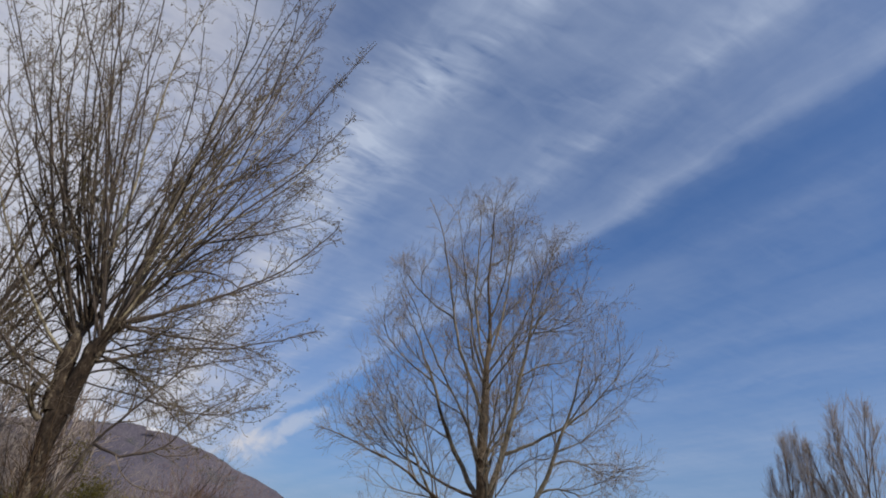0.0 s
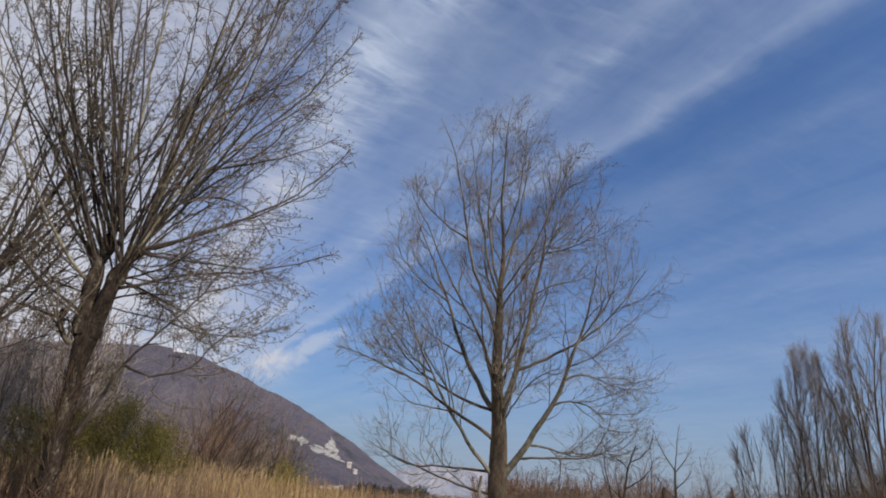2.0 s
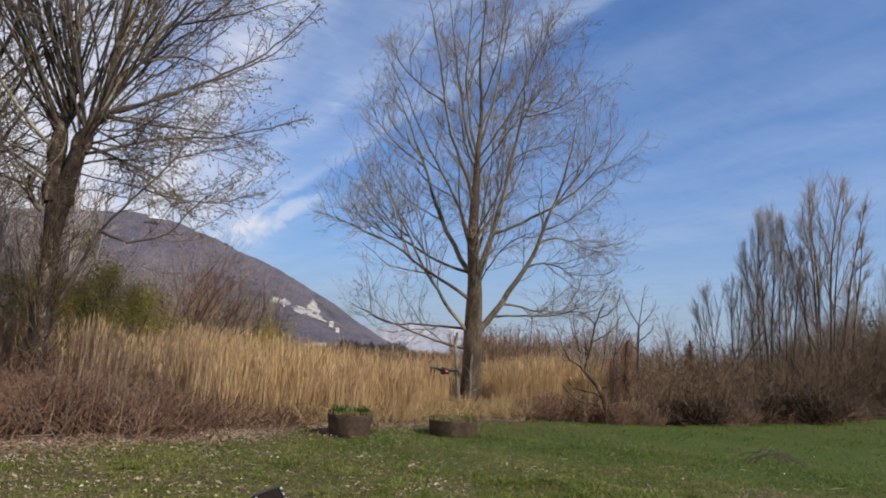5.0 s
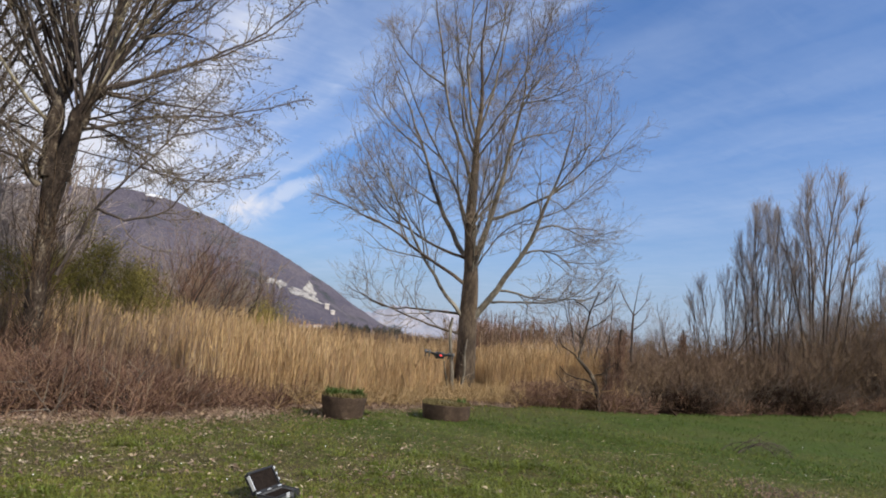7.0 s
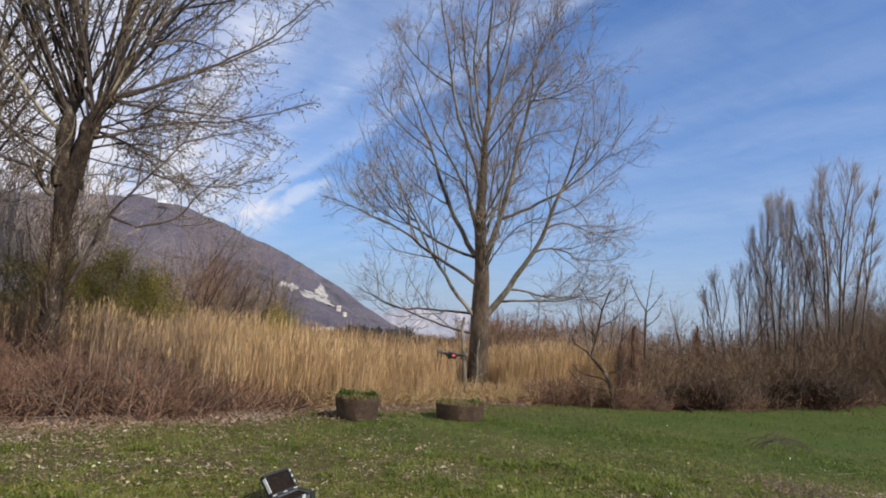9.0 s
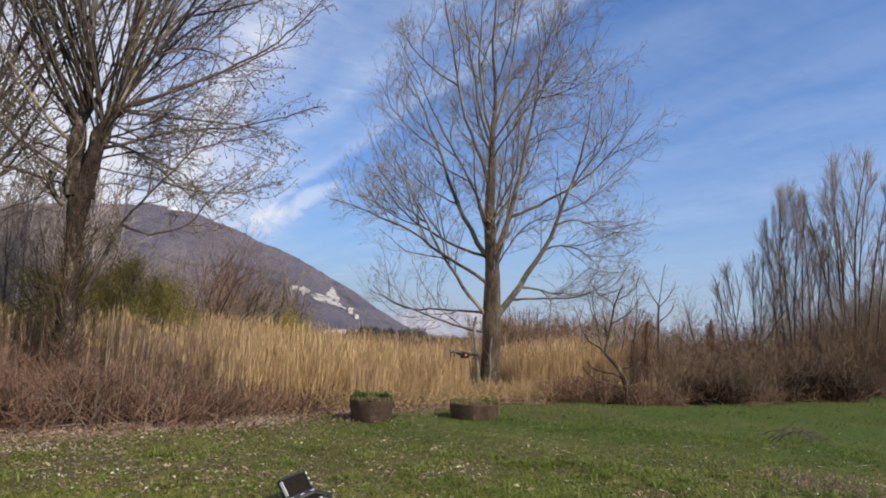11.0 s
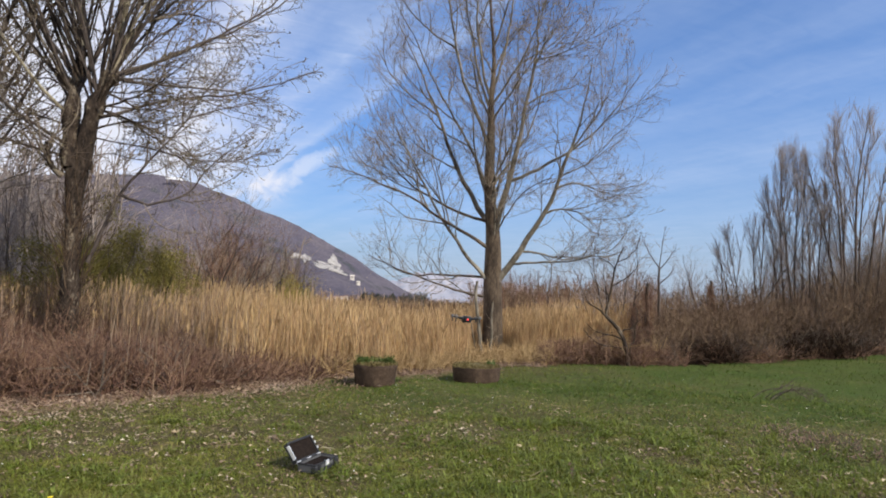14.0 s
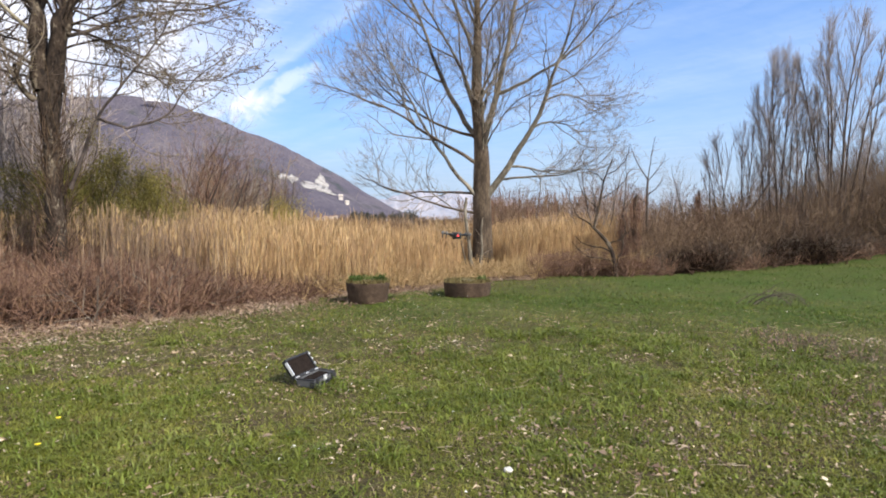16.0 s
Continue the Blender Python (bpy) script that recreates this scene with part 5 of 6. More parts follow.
def build_reeds(seed, xs, count, label, shift=0.0, mat=REED, share=(0.0, 0.12, 0.65, 1.0)):
    rng = np.random.default_rng(seed)
    x = rng.uniform(xs[0], xs[1], count)
    off = rng.uniform(0, 1, count) ** 1.4 * 8.0
    y = edge_y(x) + shift + np.interp(x, [-14, -8, -5.5, -3.5, -2, 0, 2, 8], [7.0, 7.0, 3.4, 1.3, 0.9, 1.2, 1.9, 2.8]) + off
    # a gap before the tall tree
    clear = (np.abs(x - 1.2 * y / 19.6) > 0.62) | (y > 19.6)
    clear &= (np.abs(x + 8.36 * y / 13.28) > 0.45) | (y > 13.2)
    # they thin out into brown brush towards the willow
    clear &= rng.random(count) < np.interp(np.degrees(np.arctan2(x, y)), [-36, -25, -20, -16], share)
    x, y, off = x[clear], y[clear], off[clear]
    count = len(x)
    clump = 0.5 + 0.5 * np.sin(x * 1.9 + 0.7 * np.sin(y)) * np.sin(y * 1.3)
    h = (1.2 + 0.03 * off + 0.34 * clump + 0.012 * np.clip(x - 2, 0, 9) * 3) * np.interp(x, [-7.5, -5, -3.5, -1, 2, 6], [1.12, 0.97, 0.88, 0.77, 0.8, 0.92]) * rng.uniform(0.6, 1.15, count)
    S = np.stack([x, y, height(x, y) - 0.03], 1)
    lean = np.stack([rng.normal(0.01, 0.06, count), rng.normal(0, 0.06, count), np.ones(count)], 1)
    P = grow(rng, S, lean, h, 3, 0.0, 0.05)
    R = np.repeat(np.linspace(0.0054, 0.003, 3)[None], count, 0)
    stems = tubes(P, R, 3)
    # long thin leaves that hang from the stems
    per = 3
    i = rng.integers(1, 3, (count, per))
    rows = np.arange(count)[:, None]
    w = rng.uniform(0.3, 1.0, (count, per, 1))
    B = (P[rows, i - 1] * (1 - w) + P[rows, i] * w).reshape(-1, 3)
    a = rng.uniform(0, 2 * np.pi, len(B))
    ln = rng.uniform(0.25, 0.55, len(B))
    d = np.stack([np.cos(a), np.sin(a), rng.uniform(3.0, 9.0, len(B))], 1)
    d = unit(d)
    side = unit(np.stack([-np.sin(a), np.cos(a), 0 * a], 1)) * 0.005
    M = B + d * (ln * 0.55)[:, None]
    E = M + unit(d * np.array([1, 1, 0.5])) * (ln * 0.5)[:, None]
    V = np.stack([B - side * 0.6, B + side * 0.6, M + side, M - side, E + side * 0.1, E - side * 0.1], 1).reshape(-1, 3)
    k = np.arange(len(B)) * 6
    F = np.concatenate([np.stack([k, k + 1, k + 2, k + 3], 1), np.stack([k + 3, k + 2, k + 4, k + 5], 1)])
    V, F = joined([stems, (V, F)])
    bed = tagged(new("reed_bed", raw_mesh("reed_bed", V, F, mat)), label, "reeds", kind="stuff")
    # feathery plumes on about half of the stems
    has = rng.random(count) < 0.35
    T = P[has, -1]
    b = len(T)
    Q = []
    for s in range(5):
        a = rng.uniform(0, 2 * np.pi, b)
        d = unit(np.stack([np.cos(a) * 0.28 + 0.1, np.sin(a) * 0.28, np.ones(b)], 1))
        ln = rng.uniform(0.1, 0.22, b)[:, None]
        w = np.stack([-np.sin(a), np.cos(a), 0 * a], 1) * 0.012
        Q.append(np.stack([T - w * 0.3, T + w * 0.3, T + d * ln * 0.6 + w, T + d * ln - w * 0.2], 1).reshape(-1, 3))
    V = np.concatenate(Q)
    k = np.arange(len(V) // 4) * 4
    part("plumes", raw_mesh("plumes", V, np.stack([k, k + 1, k + 2, k + 3], 1), REED_PLUME), REED_PLUME, bed, "feathery brown seed heads")
    return bed


build_reeds(91, (-15, 2.0), 15500, "golden dry reed bed, standing dead stalks")
build_reeds(94, (-17, -4.0), 9000, "dull brown thin reeds round the willow", 0.0, REED_DULL, (1.0, 1.0, 0.5, 0.0))
build_reeds(93, (-13, -4.0), 160, "sparse dry reeds standing among the brambles", -3.2, REED_DULL, (1.0, 1.0, 1.0, 1.0))
build_reeds(92, (2.0, 6.6), 4600, "dry brown-gold reeds mixed into the thicket")


# ---- far tree line ----
def far_wood(seed, a0, a1, d0, d1, count, tall, label, mat, fat=1.0):
    rng = np.random.default_rng(seed)
    az, d = np.radians(rng.uniform(a0, a1, count)), rng.uniform(d0, d1, count)
    S = np.stack([d * np.sin(az), d * np.cos(az), np.full(count, -0.6)], 1)
    P = grow(rng, S, np.stack([rng.normal(0, 0.08, count), rng.normal(0, 0.08, count), np.ones(count)], 1), rng.uniform(0.6, 1.1, count) * tall, 6, 0.0, 0.06)
    R = np.repeat(np.linspace(0.14, 0.03, 6)[None], count, 0)
    b1, r1 = sprout(rng, P, R, 12, 0.2, 0.98, (20, 50), (1.0, 2.6), 3, 0.12, 0.12, 0.6, 0.015)
    b2, r2 = sprout(rng, b1, r1, 3, 0.15, 0.98, (20, 50), (0.6, 1.5), 2, 0.08, 0.1, 0.8, 0.017)
    V, F = joined([tubes(P, R, 3), tubes(b1, r1 * fat, 3), tubes(b2, np.maximum(r2, 0.012) * fat, 3)])
    tagged(new("far_wood", raw_mesh("far_wood", V, F, mat, True)), label, "woods", kind="stuff")


far_wood(95, 1.5, 40, 60, 120, 300, 4.6, "far line of bare brown trees beyond the reeds", THICKET)
far_wood(96, 4, 18, 90, 130, 260, 6.6, "far copse of bare trees beyond the reeds", TWIG_RED)
far_wood(97, -75, -29.5, 28, 60, 900, 8.4, "bare grey-brown wood on the rising ground", TWIG_GREY, 1.4)
far_wood(101, -14, 1.5, 55, 120, 170, 1.6, "low bare hedge beyond the reeds", THICKET)
far_wood(98, -30, -14, 70, 130, 150, 6.5, "bare reddish bushes beyond the reeds", TWIG_RED)
far_wood(102, -27, -14.5, 60, 110, 150, 8.0, "pale brown bare trees at the foot of the hill", TWIG)
far_wood(103, -8.5, -2.5, 260, 400, 80, 5.5, "dark evergreen trees at the hill's foot", SHRUB_DARK, 9.0)
far_wood(99, 40, 180, 40, 100, 80, 8.0, "bare wood on the far side of the lawn", TWIG_GREY)
far_wood(100, 180, 290, 40, 100, 80, 8.0, "bare wood on the far side of the lawn", TWIG_GREY)


def conifer(x, y, h, seed):
    """A small far conifer: a stem with whorls of drooping needled boughs."""
    rng = np.random.default_rng(seed)
    root = thing("conifer", Matrix.Translation((x, y, height(x, y) - 0.1)), "small dark far conifer", "tree", "far conifers")
    P = np.stack([np.zeros(6), np.zeros(6), np.linspace(0, h, 6)], 1)[None]
    R = np.linspace(0.12, 0.02, 6)[None]
    tree_part(root, "trunk", P, R, 6, BARK_DARK)
    n = 900
    z = h * rng.uniform(0.12, 1.0, n)
    a = rng.uniform(0, 2 * np.pi, n)
    r = (h - z) * 0.26 * rng.uniform(0.1, 1.0, n)
    at = np.stack([r * np.cos(a), r * np.sin(a), z - r * 0.3], 1)
    part("crown", leaf_cards(rng, at, 0.42, "crown", SHRUB_DARK), SHRUB_DARK, root)


for k, (a, d, h) in enumerate([(12.2, 115, 5.2), (12.9, 118, 5.5), (13.3, 116, 5.0), (13.9, 117, 5.4), (9.9, 120, 5.1), (10.3, 122, 5.3)]):
    conifer(d * math.sin(radians(a)), d * math.cos(radians(a)), h, 120 + k)


# ---- planters ----
STRAW_GRASS = material("dead_lawn_blade", [(0.1, 0.078, 0.036), (0.26, 0.205, 0.11)], 2.0, 0.8, 0, 20.0, per_island=0.35, translucent=0.2)
WEED = material("planter_weed", [(0.055, 0.085, 0.018), (0.12, 0.17, 0.038)], 6.0, 0.6, 0, 20.0, per_island=0.35, translucent=0.3)
DRY_GRASS = material("dry_moss_grass", [(0.12, 0.095, 0.035), (0.24, 0.19, 0.08)], 6.0, 0.8, 0, 20.0, per_island=0.3, translucent=0.2)

def lathe(profile, seg=40):
    """A turned body from (radius, height) pairs, first and last on the axis or closed by a cap."""
    bm = bmesh.new()
    rings = []
    for r, z in profile:
        rings.append([bm.verts.new((r * math.cos(2 * math.pi * k / seg), r * math.sin(2 * math.pi * k / seg), z)) for k in range(seg)])
    for a, b in zip(rings, rings[1:]):
        for k in range(seg):
            bm.faces.new((a[k], a[(k + 1) % seg], b[(k + 1) % seg], b[k]))
    bm.faces.new(rings[0][::-1])
    bm.faces.new(rings[-1])
    return bm


def weeds(rng, r, z, count, tall):
    """Blades and leaves that grow out of a planter: (V, F)."""
    a, q = rng.uniform(0, 2 * np.pi, count), r * np.sqrt(rng.uniform(0, 1, count))
    S = np.stack([q * np.cos(a), q * np.sin(a), np.full(count, z)], 1)
    return blades(rng, S, rng.uniform(0.4, 1.0, count) * tall, 0.009)


def blades(rng, S, h, w, bend=0.5, plain=False):
    """Bent grass blades of two quads each, or leaning ones of one."""
    n = len(S)
    a = rng.uniform(0, 2 * np.pi, n)
    d = np.stack([np.cos(a), np.sin(a), 0 * a], 1)
    s = np.stack([-np.sin(a), np.cos(a), 0 * a], 1) * (w * rng.uniform(0.6, 1.3, n))[:, None]
    k = rng.uniform(0.1, bend, n)[:, None]
    h = h[:, None]
    M = S + d * h * k * 0.35 + np.array([0, 0, 0.55]) * h
    E = S + d * h * k * 1.2 + np.array([0, 0, 1.0]) * h * (1 - 0.35 * k)
    if plain:
        q = np.arange(n) * 4
        return np.stack([S - s, S + s, E + s * 0.25, E - s * 0.25], 1).reshape(-1, 3), np.stack([q, q + 1, q + 2, q + 3], 1)
    V = np.stack([S - s, S + s, M + s * 0.8, M - s * 0.8, E + s * 0.12, E - s * 0.12], 1).reshape(-1, 3)
    q = np.arange(n) * 6
    F = np.concatenate([np.stack([q, q + 1, q + 2, q + 3], 1), np.stack([q + 3, q + 2, q + 4, q + 5], 1)])
    return V, F


def planter(x, y, r, h, taper, seed, label, green, dip=0.0):
    rng = np.random.default_rng(seed)
    root = thing("planter", Matrix.Translation((x, y, height(x, y) - 0.02)) @ Matrix.Rotation(radians(dip), 4, "Y"), label, "planter", "round planters")
    rb = r * taper
    bm = lathe([(rb * 0.97, 0.0), (rb, 0.03), (rb + (r - rb) * 0.5, h * 0.5), (r * 0.98, h * 0.8), (r * 0.995, h * 0.93), (r * 0.985, h * 0.985), (r * 0.965, h), (r * 0.93, h), (r * 0.91, h - 0.05), (r * 0.91, h - 0.07)])
    for v in bm.verts:
        k = 1 + 0.018 * math.sin(v.co.x * 17 + v.co.z * 11) * math.sin(v.co.y * 13) + rng.normal(0, 0.011)
        v.co.x, v.co.y = v.co.x * k, v.co.y * k
    part("tub", bm, PLANTER, root, smooth=True)
    bm = lathe([(r * 0.9, h - 0.09), (r * 0.905, h - 0.045), (r * 0.6, h + 0.015), (r * 0.2, h + 0.045)], 28)
    for v in bm.verts:
        v.co.z += rng.normal(0, 0.008)
    part("soil", bm, SOIL, root, "dry mossy earth", True)
    V, F = weeds(rng, r * 0.99, h - 0.02, 1900, 0.1)
    tagged(part("dry_grass", raw_mesh("dry_grass", V, F, DRY_GRASS), DRY_GRASS, root, "short dry grass"), kind="stuff")
    for cx, cy, s, n in green:
        V, F = weeds(rng, s, h - 0.01, n, 0.17)
        tagged(part("weed", raw_mesh("weed", V + np.array([cx, cy, 0]), F, WEED), WEED, root, "tuft of fresh green weeds"), kind="stuff")
        at = np.stack([cx + rng.normal(0, s * 0.6, n // 2), cy + rng.normal(0, s * 0.6, n // 2), h + rng.uniform(0.0, 0.13, n // 2)], 1)
        tagged(part("weed", leaf_cards(rng, at, 0.05, "weed", WEED), WEED, root, "small green weed leaves"), kind="stuff")
    return root


planter(-1.45, 11.95, 0.425, 0.41, 0.87, 201, "round brown stone planter with green weeds on top", [(-0.2, -0.12, 0.12, 260), (0.24, -0.06, 0.1, 260), (0.02, 0.1, 0.16, 50), (-0.32, 0.02, 0.05, 60)])
planter(0.51, 12.95, 0.495, 0.31, 0.95, 202, "low wide brown stone planter with dry grass on top", [(0.3, 0.1, 0.1, 50)])


# ---- the open case ----
def open_case(x, y, turn):
    root = thing("equipment_case", Matrix.Translation((x, y, height(x, y) + 0.02)) @ Matrix.Rotation(radians(turn), 4, "Z") @ Matrix.Rotation(radians(-3), 4, "Y"),
                 "open grey and black hard case lying in the grass", "case")
    w, d, hb, hl = 0.35, 0.2, 0.078, 0.05

    def shell(depth, t=0.012):
        """An open tray, its floor at z = 0, with rounded outer edges."""
        bm = box_bm(-w / 2, w / 2, -d, 0, 0, depth, 0.014)
        top = [f for f in bm.faces if f.normal.z > 0.95 and f.calc_center_median().z > depth * 0.9]
        big = max(top, key=lambda f: f.calc_area())
        bmesh.ops.inset_individual(bm, faces=[big], thickness=t)
        bmesh.ops.translate(bm, verts=big.verts[:], vec=(0, 0, -depth + t))
        return bm

    base = part("base", shell(hb), CASE_SHELL, root, "grey lower half")
    part("trim", frame_bm(w, d, hb - 0.006, 0.012), CASE_DARK, base, "black rubber edge")
    bm = box_bm(-w / 2 + 0.014, w / 2 - 0.014, -d + 0.014, -0.014, 0.014, hb - 0.016, 0.006)
    part("foam", bm, FOAM, base, "dark grey foam")
    for cx, metal in ((-0.12, CASE_DARK), (0.0, ALU), (0.12, CASE_DARK)):
        bm = box_bm(cx - 0.022, cx + 0.022, -d - 0.009, -d + 0.001, hb * 0.35, hb + 0.012, 0.003)
        latch = part("latch", bm, metal, base, "snap latch on the front")
        part("lever", box_bm(cx - 0.014, cx + 0.014, -d - 0.014, -d - 0.008, hb * 0.42, hb * 0.8, 0.002), metal, latch)
    part("handle", box_bm(-0.065, 0.065, -d - 0.028, -d - 0.006, hb * 0.35, hb * 0.6, 0.009), CASE_DARK, base, "black carrying handle")
    for cx in (-w / 2 + 0.035, w / 2 - 0.035):
        part("corner", box_bm(cx - 0.04, cx + 0.04, -d - 0.004, -d + 0.05, 0.002, hb * 0.8, 0.008), CASE_DARK, base, "black corner guard")
    # the lid stands open past upright, hinged at the back
    lid = part("lid", shell(hl), CASE_DARK, root, "black lid with dark foam")
    lid.matrix_local = lid_pose(hb, hl, d)
    part("trim", frame_bm(w, d, hl - 0.006, 0.016), CASE_DARK, lid, "black rubber edge")
    part("edge_strip", box_bm(w / 2 - 0.005, w / 2 + 0.005, -d + 0.03, -0.03, hl - 0.02, hl + 0.012, 0.003), ALU, lid, "bright aluminium edge strip")
    for cy in (-0.17, -0.115, -0.06):
        part("catch", box_bm(-w / 2 - 0.012, -w / 2 + 0.002, cy - 0.012, cy + 0.012, hl - 0.02, hl + 0.012, 0.003), ALU, lid, "small aluminium catch")
    bm = box_bm(-w / 2 + 0.014, w / 2 - 0.014, -d + 0.014, -0.014, 0.014, hl - 0.008, 0.006)
    part("foam", bm, FOAM, lid, "egg-crate dark grey foam")
    for cx in (-0.15, 0.0, 0.15):
        part("hinge", box_bm(cx - 0.025, cx + 0.025, -0.004, 0.012, hb - 0.012, hb + 0.012, 0.003), ALU, base, "aluminium hinge")
    return root


def lid_pose(hb, hl, d):
    """The lid's tray, hinged along the back edge and opened by 127 degrees."""
    return Matrix.Translation((0, 0.01, hb + 0.004)) @ Matrix.Rotation(radians(-127), 4, "X") @ Matrix.Translation((0, 0, hl)) @ Matrix.Rotation(radians(180), 4, "Y")


def frame_bm(w, d, z, t):
    """A slim rectangular edge strip round a tray."""
    bm = bmesh.new()
    for x0, x1, y0, y1 in ((-w / 2 - 0.002, w / 2 + 0.002, -d - 0.002, -d + t), (-w / 2 - 0.002, w / 2 + 0.002, -t, 0.002), (-w / 2 - 0.002, -w / 2 + t, -d + t, -t), (w / 2 - t, w / 2 + 0.002, -d + t, -t)):
        bmesh.ops.create_cube(bm, size=1.0, matrix=Matrix.Translation(((x0 + x1) / 2, (y0 + y1) / 2, z + 0.005)) @ Matrix.Diagonal((x1 - x0, y1 - y0, 0.014, 1)))
    return bm


open_case(-1.31, 5.96, 66)


# ---- the drone ----
def build_drone(x, y, z, turn):
    root = thing("drone", Matrix.Translation((x, y, z)) @ Matrix.Rotation(radians(turn), 4, "Z") @ Matrix.Rotation(radians(4), 4, "Y") @ Matrix.Scale(1.75, 4), "small black four-rotor drone hovering over the lawn", "drone")
    bm = box_bm(-0.045, 0.045, -0.085, 0.085, -0.028, 0.028, 0.016)
    for v in bm.verts:
        k = 1 - 0.22 * (abs(v.co.y) / 0.085) ** 2
        v.co.x *= k
        v.co.z *= 1 - 0.2 * (v.co.y / 0.085)
    body = part("body", bm, DRONE, root, smooth=True)
    part("top_shell", box_bm(-0.03, 0.03, -0.05, 0.055, 0.024, 0.034, 0.006), DRONE_RED, body, "dark red top shell")
    bm = bmesh.new()
    bmesh.ops.create_uvsphere(bm, u_segments=14, v_segments=10, radius=0.02, matrix=Matrix.Translation((0, 0.09, -0.022)))
    part("gimbal", bm, DRONE, body, "round camera gimbal", True)
    lamp = bpy.data.materials.new("red_tail_lamp")
    lamp.use_nodes = True
    b = lamp.node_tree.nodes["Principled BSDF"]
    b.inputs["Base Color"].default_value = (0.16, 0.012, 0.012, 1)
    b.inputs["Emission Color"].default_value, b.inputs["Emission Strength"].default_value = (1, 0.05, 0.04, 1), 2.0
    part("tail_lamp", box_bm(-0.012, 0.012, -0.087, -0.080, -0.006, 0.004, 0.003), lamp, body, "glowing red tail lamp")
    for sx in (-1, 1):
        for sy in (-1, 1):
            P = np.array([[[0.03 * sx, 0.05 * sy, 0.0], [0.07 * sx, 0.065 * sy, 0.012], [0.115 * sx, 0.085 * sy, 0.014], [0.125 * sx, 0.09 * sy, 0.012]]])
            arm = tree_part(root, "arm", P, np.array([[0.014, 0.011, 0.009, 0.008]]), 8, DRONE)
            bm = lathe([(0.012, 0.0), (0.015, 0.004), (0.015, 0.022), (0.01, 0.028)], 16)
            bmesh.ops.translate(bm, verts=bm.verts[:], vec=(0.125 * sx, 0.09 * sy, 0.008))
            part("motor", bm, DRONE_GREY, arm, "light grey motor", True)
            bm = bmesh.new()
            for q in (0, 1):
                rows = []
                for k in range(6):
                    r = 0.008 + 0.052 * k / 5
                    c = 0.0075 * math.sin(math.pi * (0.25 + 0.7 * k / 5)) + 0.001
                    rows.append([bm.verts.new((r, -c, 0.002)), bm.verts.new((r, c, -0.001))])
                for a, e in zip(rows, rows[1:]):
                    bm.faces.new((a[0], e[0], e[1], a[1]))
                if q == 0:
                    bmesh.ops.rotate(bm, verts=bm.verts[:], cent=(0, 0, 0), matrix=Matrix.Rotation(math.pi, 3, "Z"))
            bmesh.ops.solidify(bm, geom=bm.faces[:], thickness=0.0015)
            bmesh.ops.rotate(bm, verts=bm.verts[:], cent=(0, 0, 0), matrix=Matrix.Rotation(0.6 + sx * 0.9 + sy * 0.4, 3, "Z"))
            bmesh.ops.translate(bm, verts=bm.verts[:], vec=(0.125 * sx, 0.09 * sy, 0.04))
            part("propeller", bm, DRONE, arm)
            part("foot", box_bm(0.125 * sx - 0.006, 0.125 * sx + 0.006, 0.09 * sy - 0.006, 0.09 * sy + 0.006, -0.035, 0.01, 0.003), DRONE, arm)
    return root


build_drone(0.24, 11.4, 1.3, 12)


# ---- dead wood, stone ----
def fallen_log(seed, x, y, L, r, turn, pitch, label, mat=WOOD_OLD, name="fallen_log"):
    rng = np.random.default_rng(seed)
    root = thing(name, Matrix.Translation((x, y, height(x, y) + r * 0.75)) @ Matrix.Rotation(radians(turn), 4, "Z") @ Matrix.Rotation(radians(-pitch), 4, "Y"), label, "log")
    n = 14
    P = np.stack([np.linspace(0, L, n), 0.04 * np.sin(np.linspace(0, 5, n)), 0.03 * np.sin(np.linspace(0, 7, n))], 1)[None]
    R = (np.linspace(r, r * 0.7, n) * (1 + rng.normal(0, 0.06, n)))[None]
    tree_part(root, "trunk", P, R, 12, mat)
    for q in (0, -1):
        bm = bmesh.new()
        bmesh.ops.create_circle(bm, cap_ends=True, segments=12, radius=float(R[0, q]) * 1.01, matrix=Matrix.Translation(P[0, q]) @ Matrix.Rotation(math.pi / 2, 4, "Y"))
        part("cut_end", bm, BARK, root, "sawn log end")
    b1, r1 = sprout(rng, P, R, 5, 0.3, 1.0, (30, 60), (0.3, 0.9), 6, 0.05, 0.15, 0.25, 0.004)
    for q in range(len(b1)):
        tree_part(root, "branch", b1[q:q + 1], r1[q:q + 1], 4, mat)
    return root


fallen_log(211, 6.5, 18.45, 2.6, 0.24, 6, 1, "dark rotting log at the foot of the thicket", ROTTEN_SHADE)
fallen_log(212, 9.2, 19.0, 2.0, 0.17, 8, 3, "dark rotting log under the thicket", ROTTEN_SHADE)
fallen_log(213, 2.3, 18.1, 1.6, 0.05, 35, 8, "pale broken branch by the tree", WOOD_OLD)


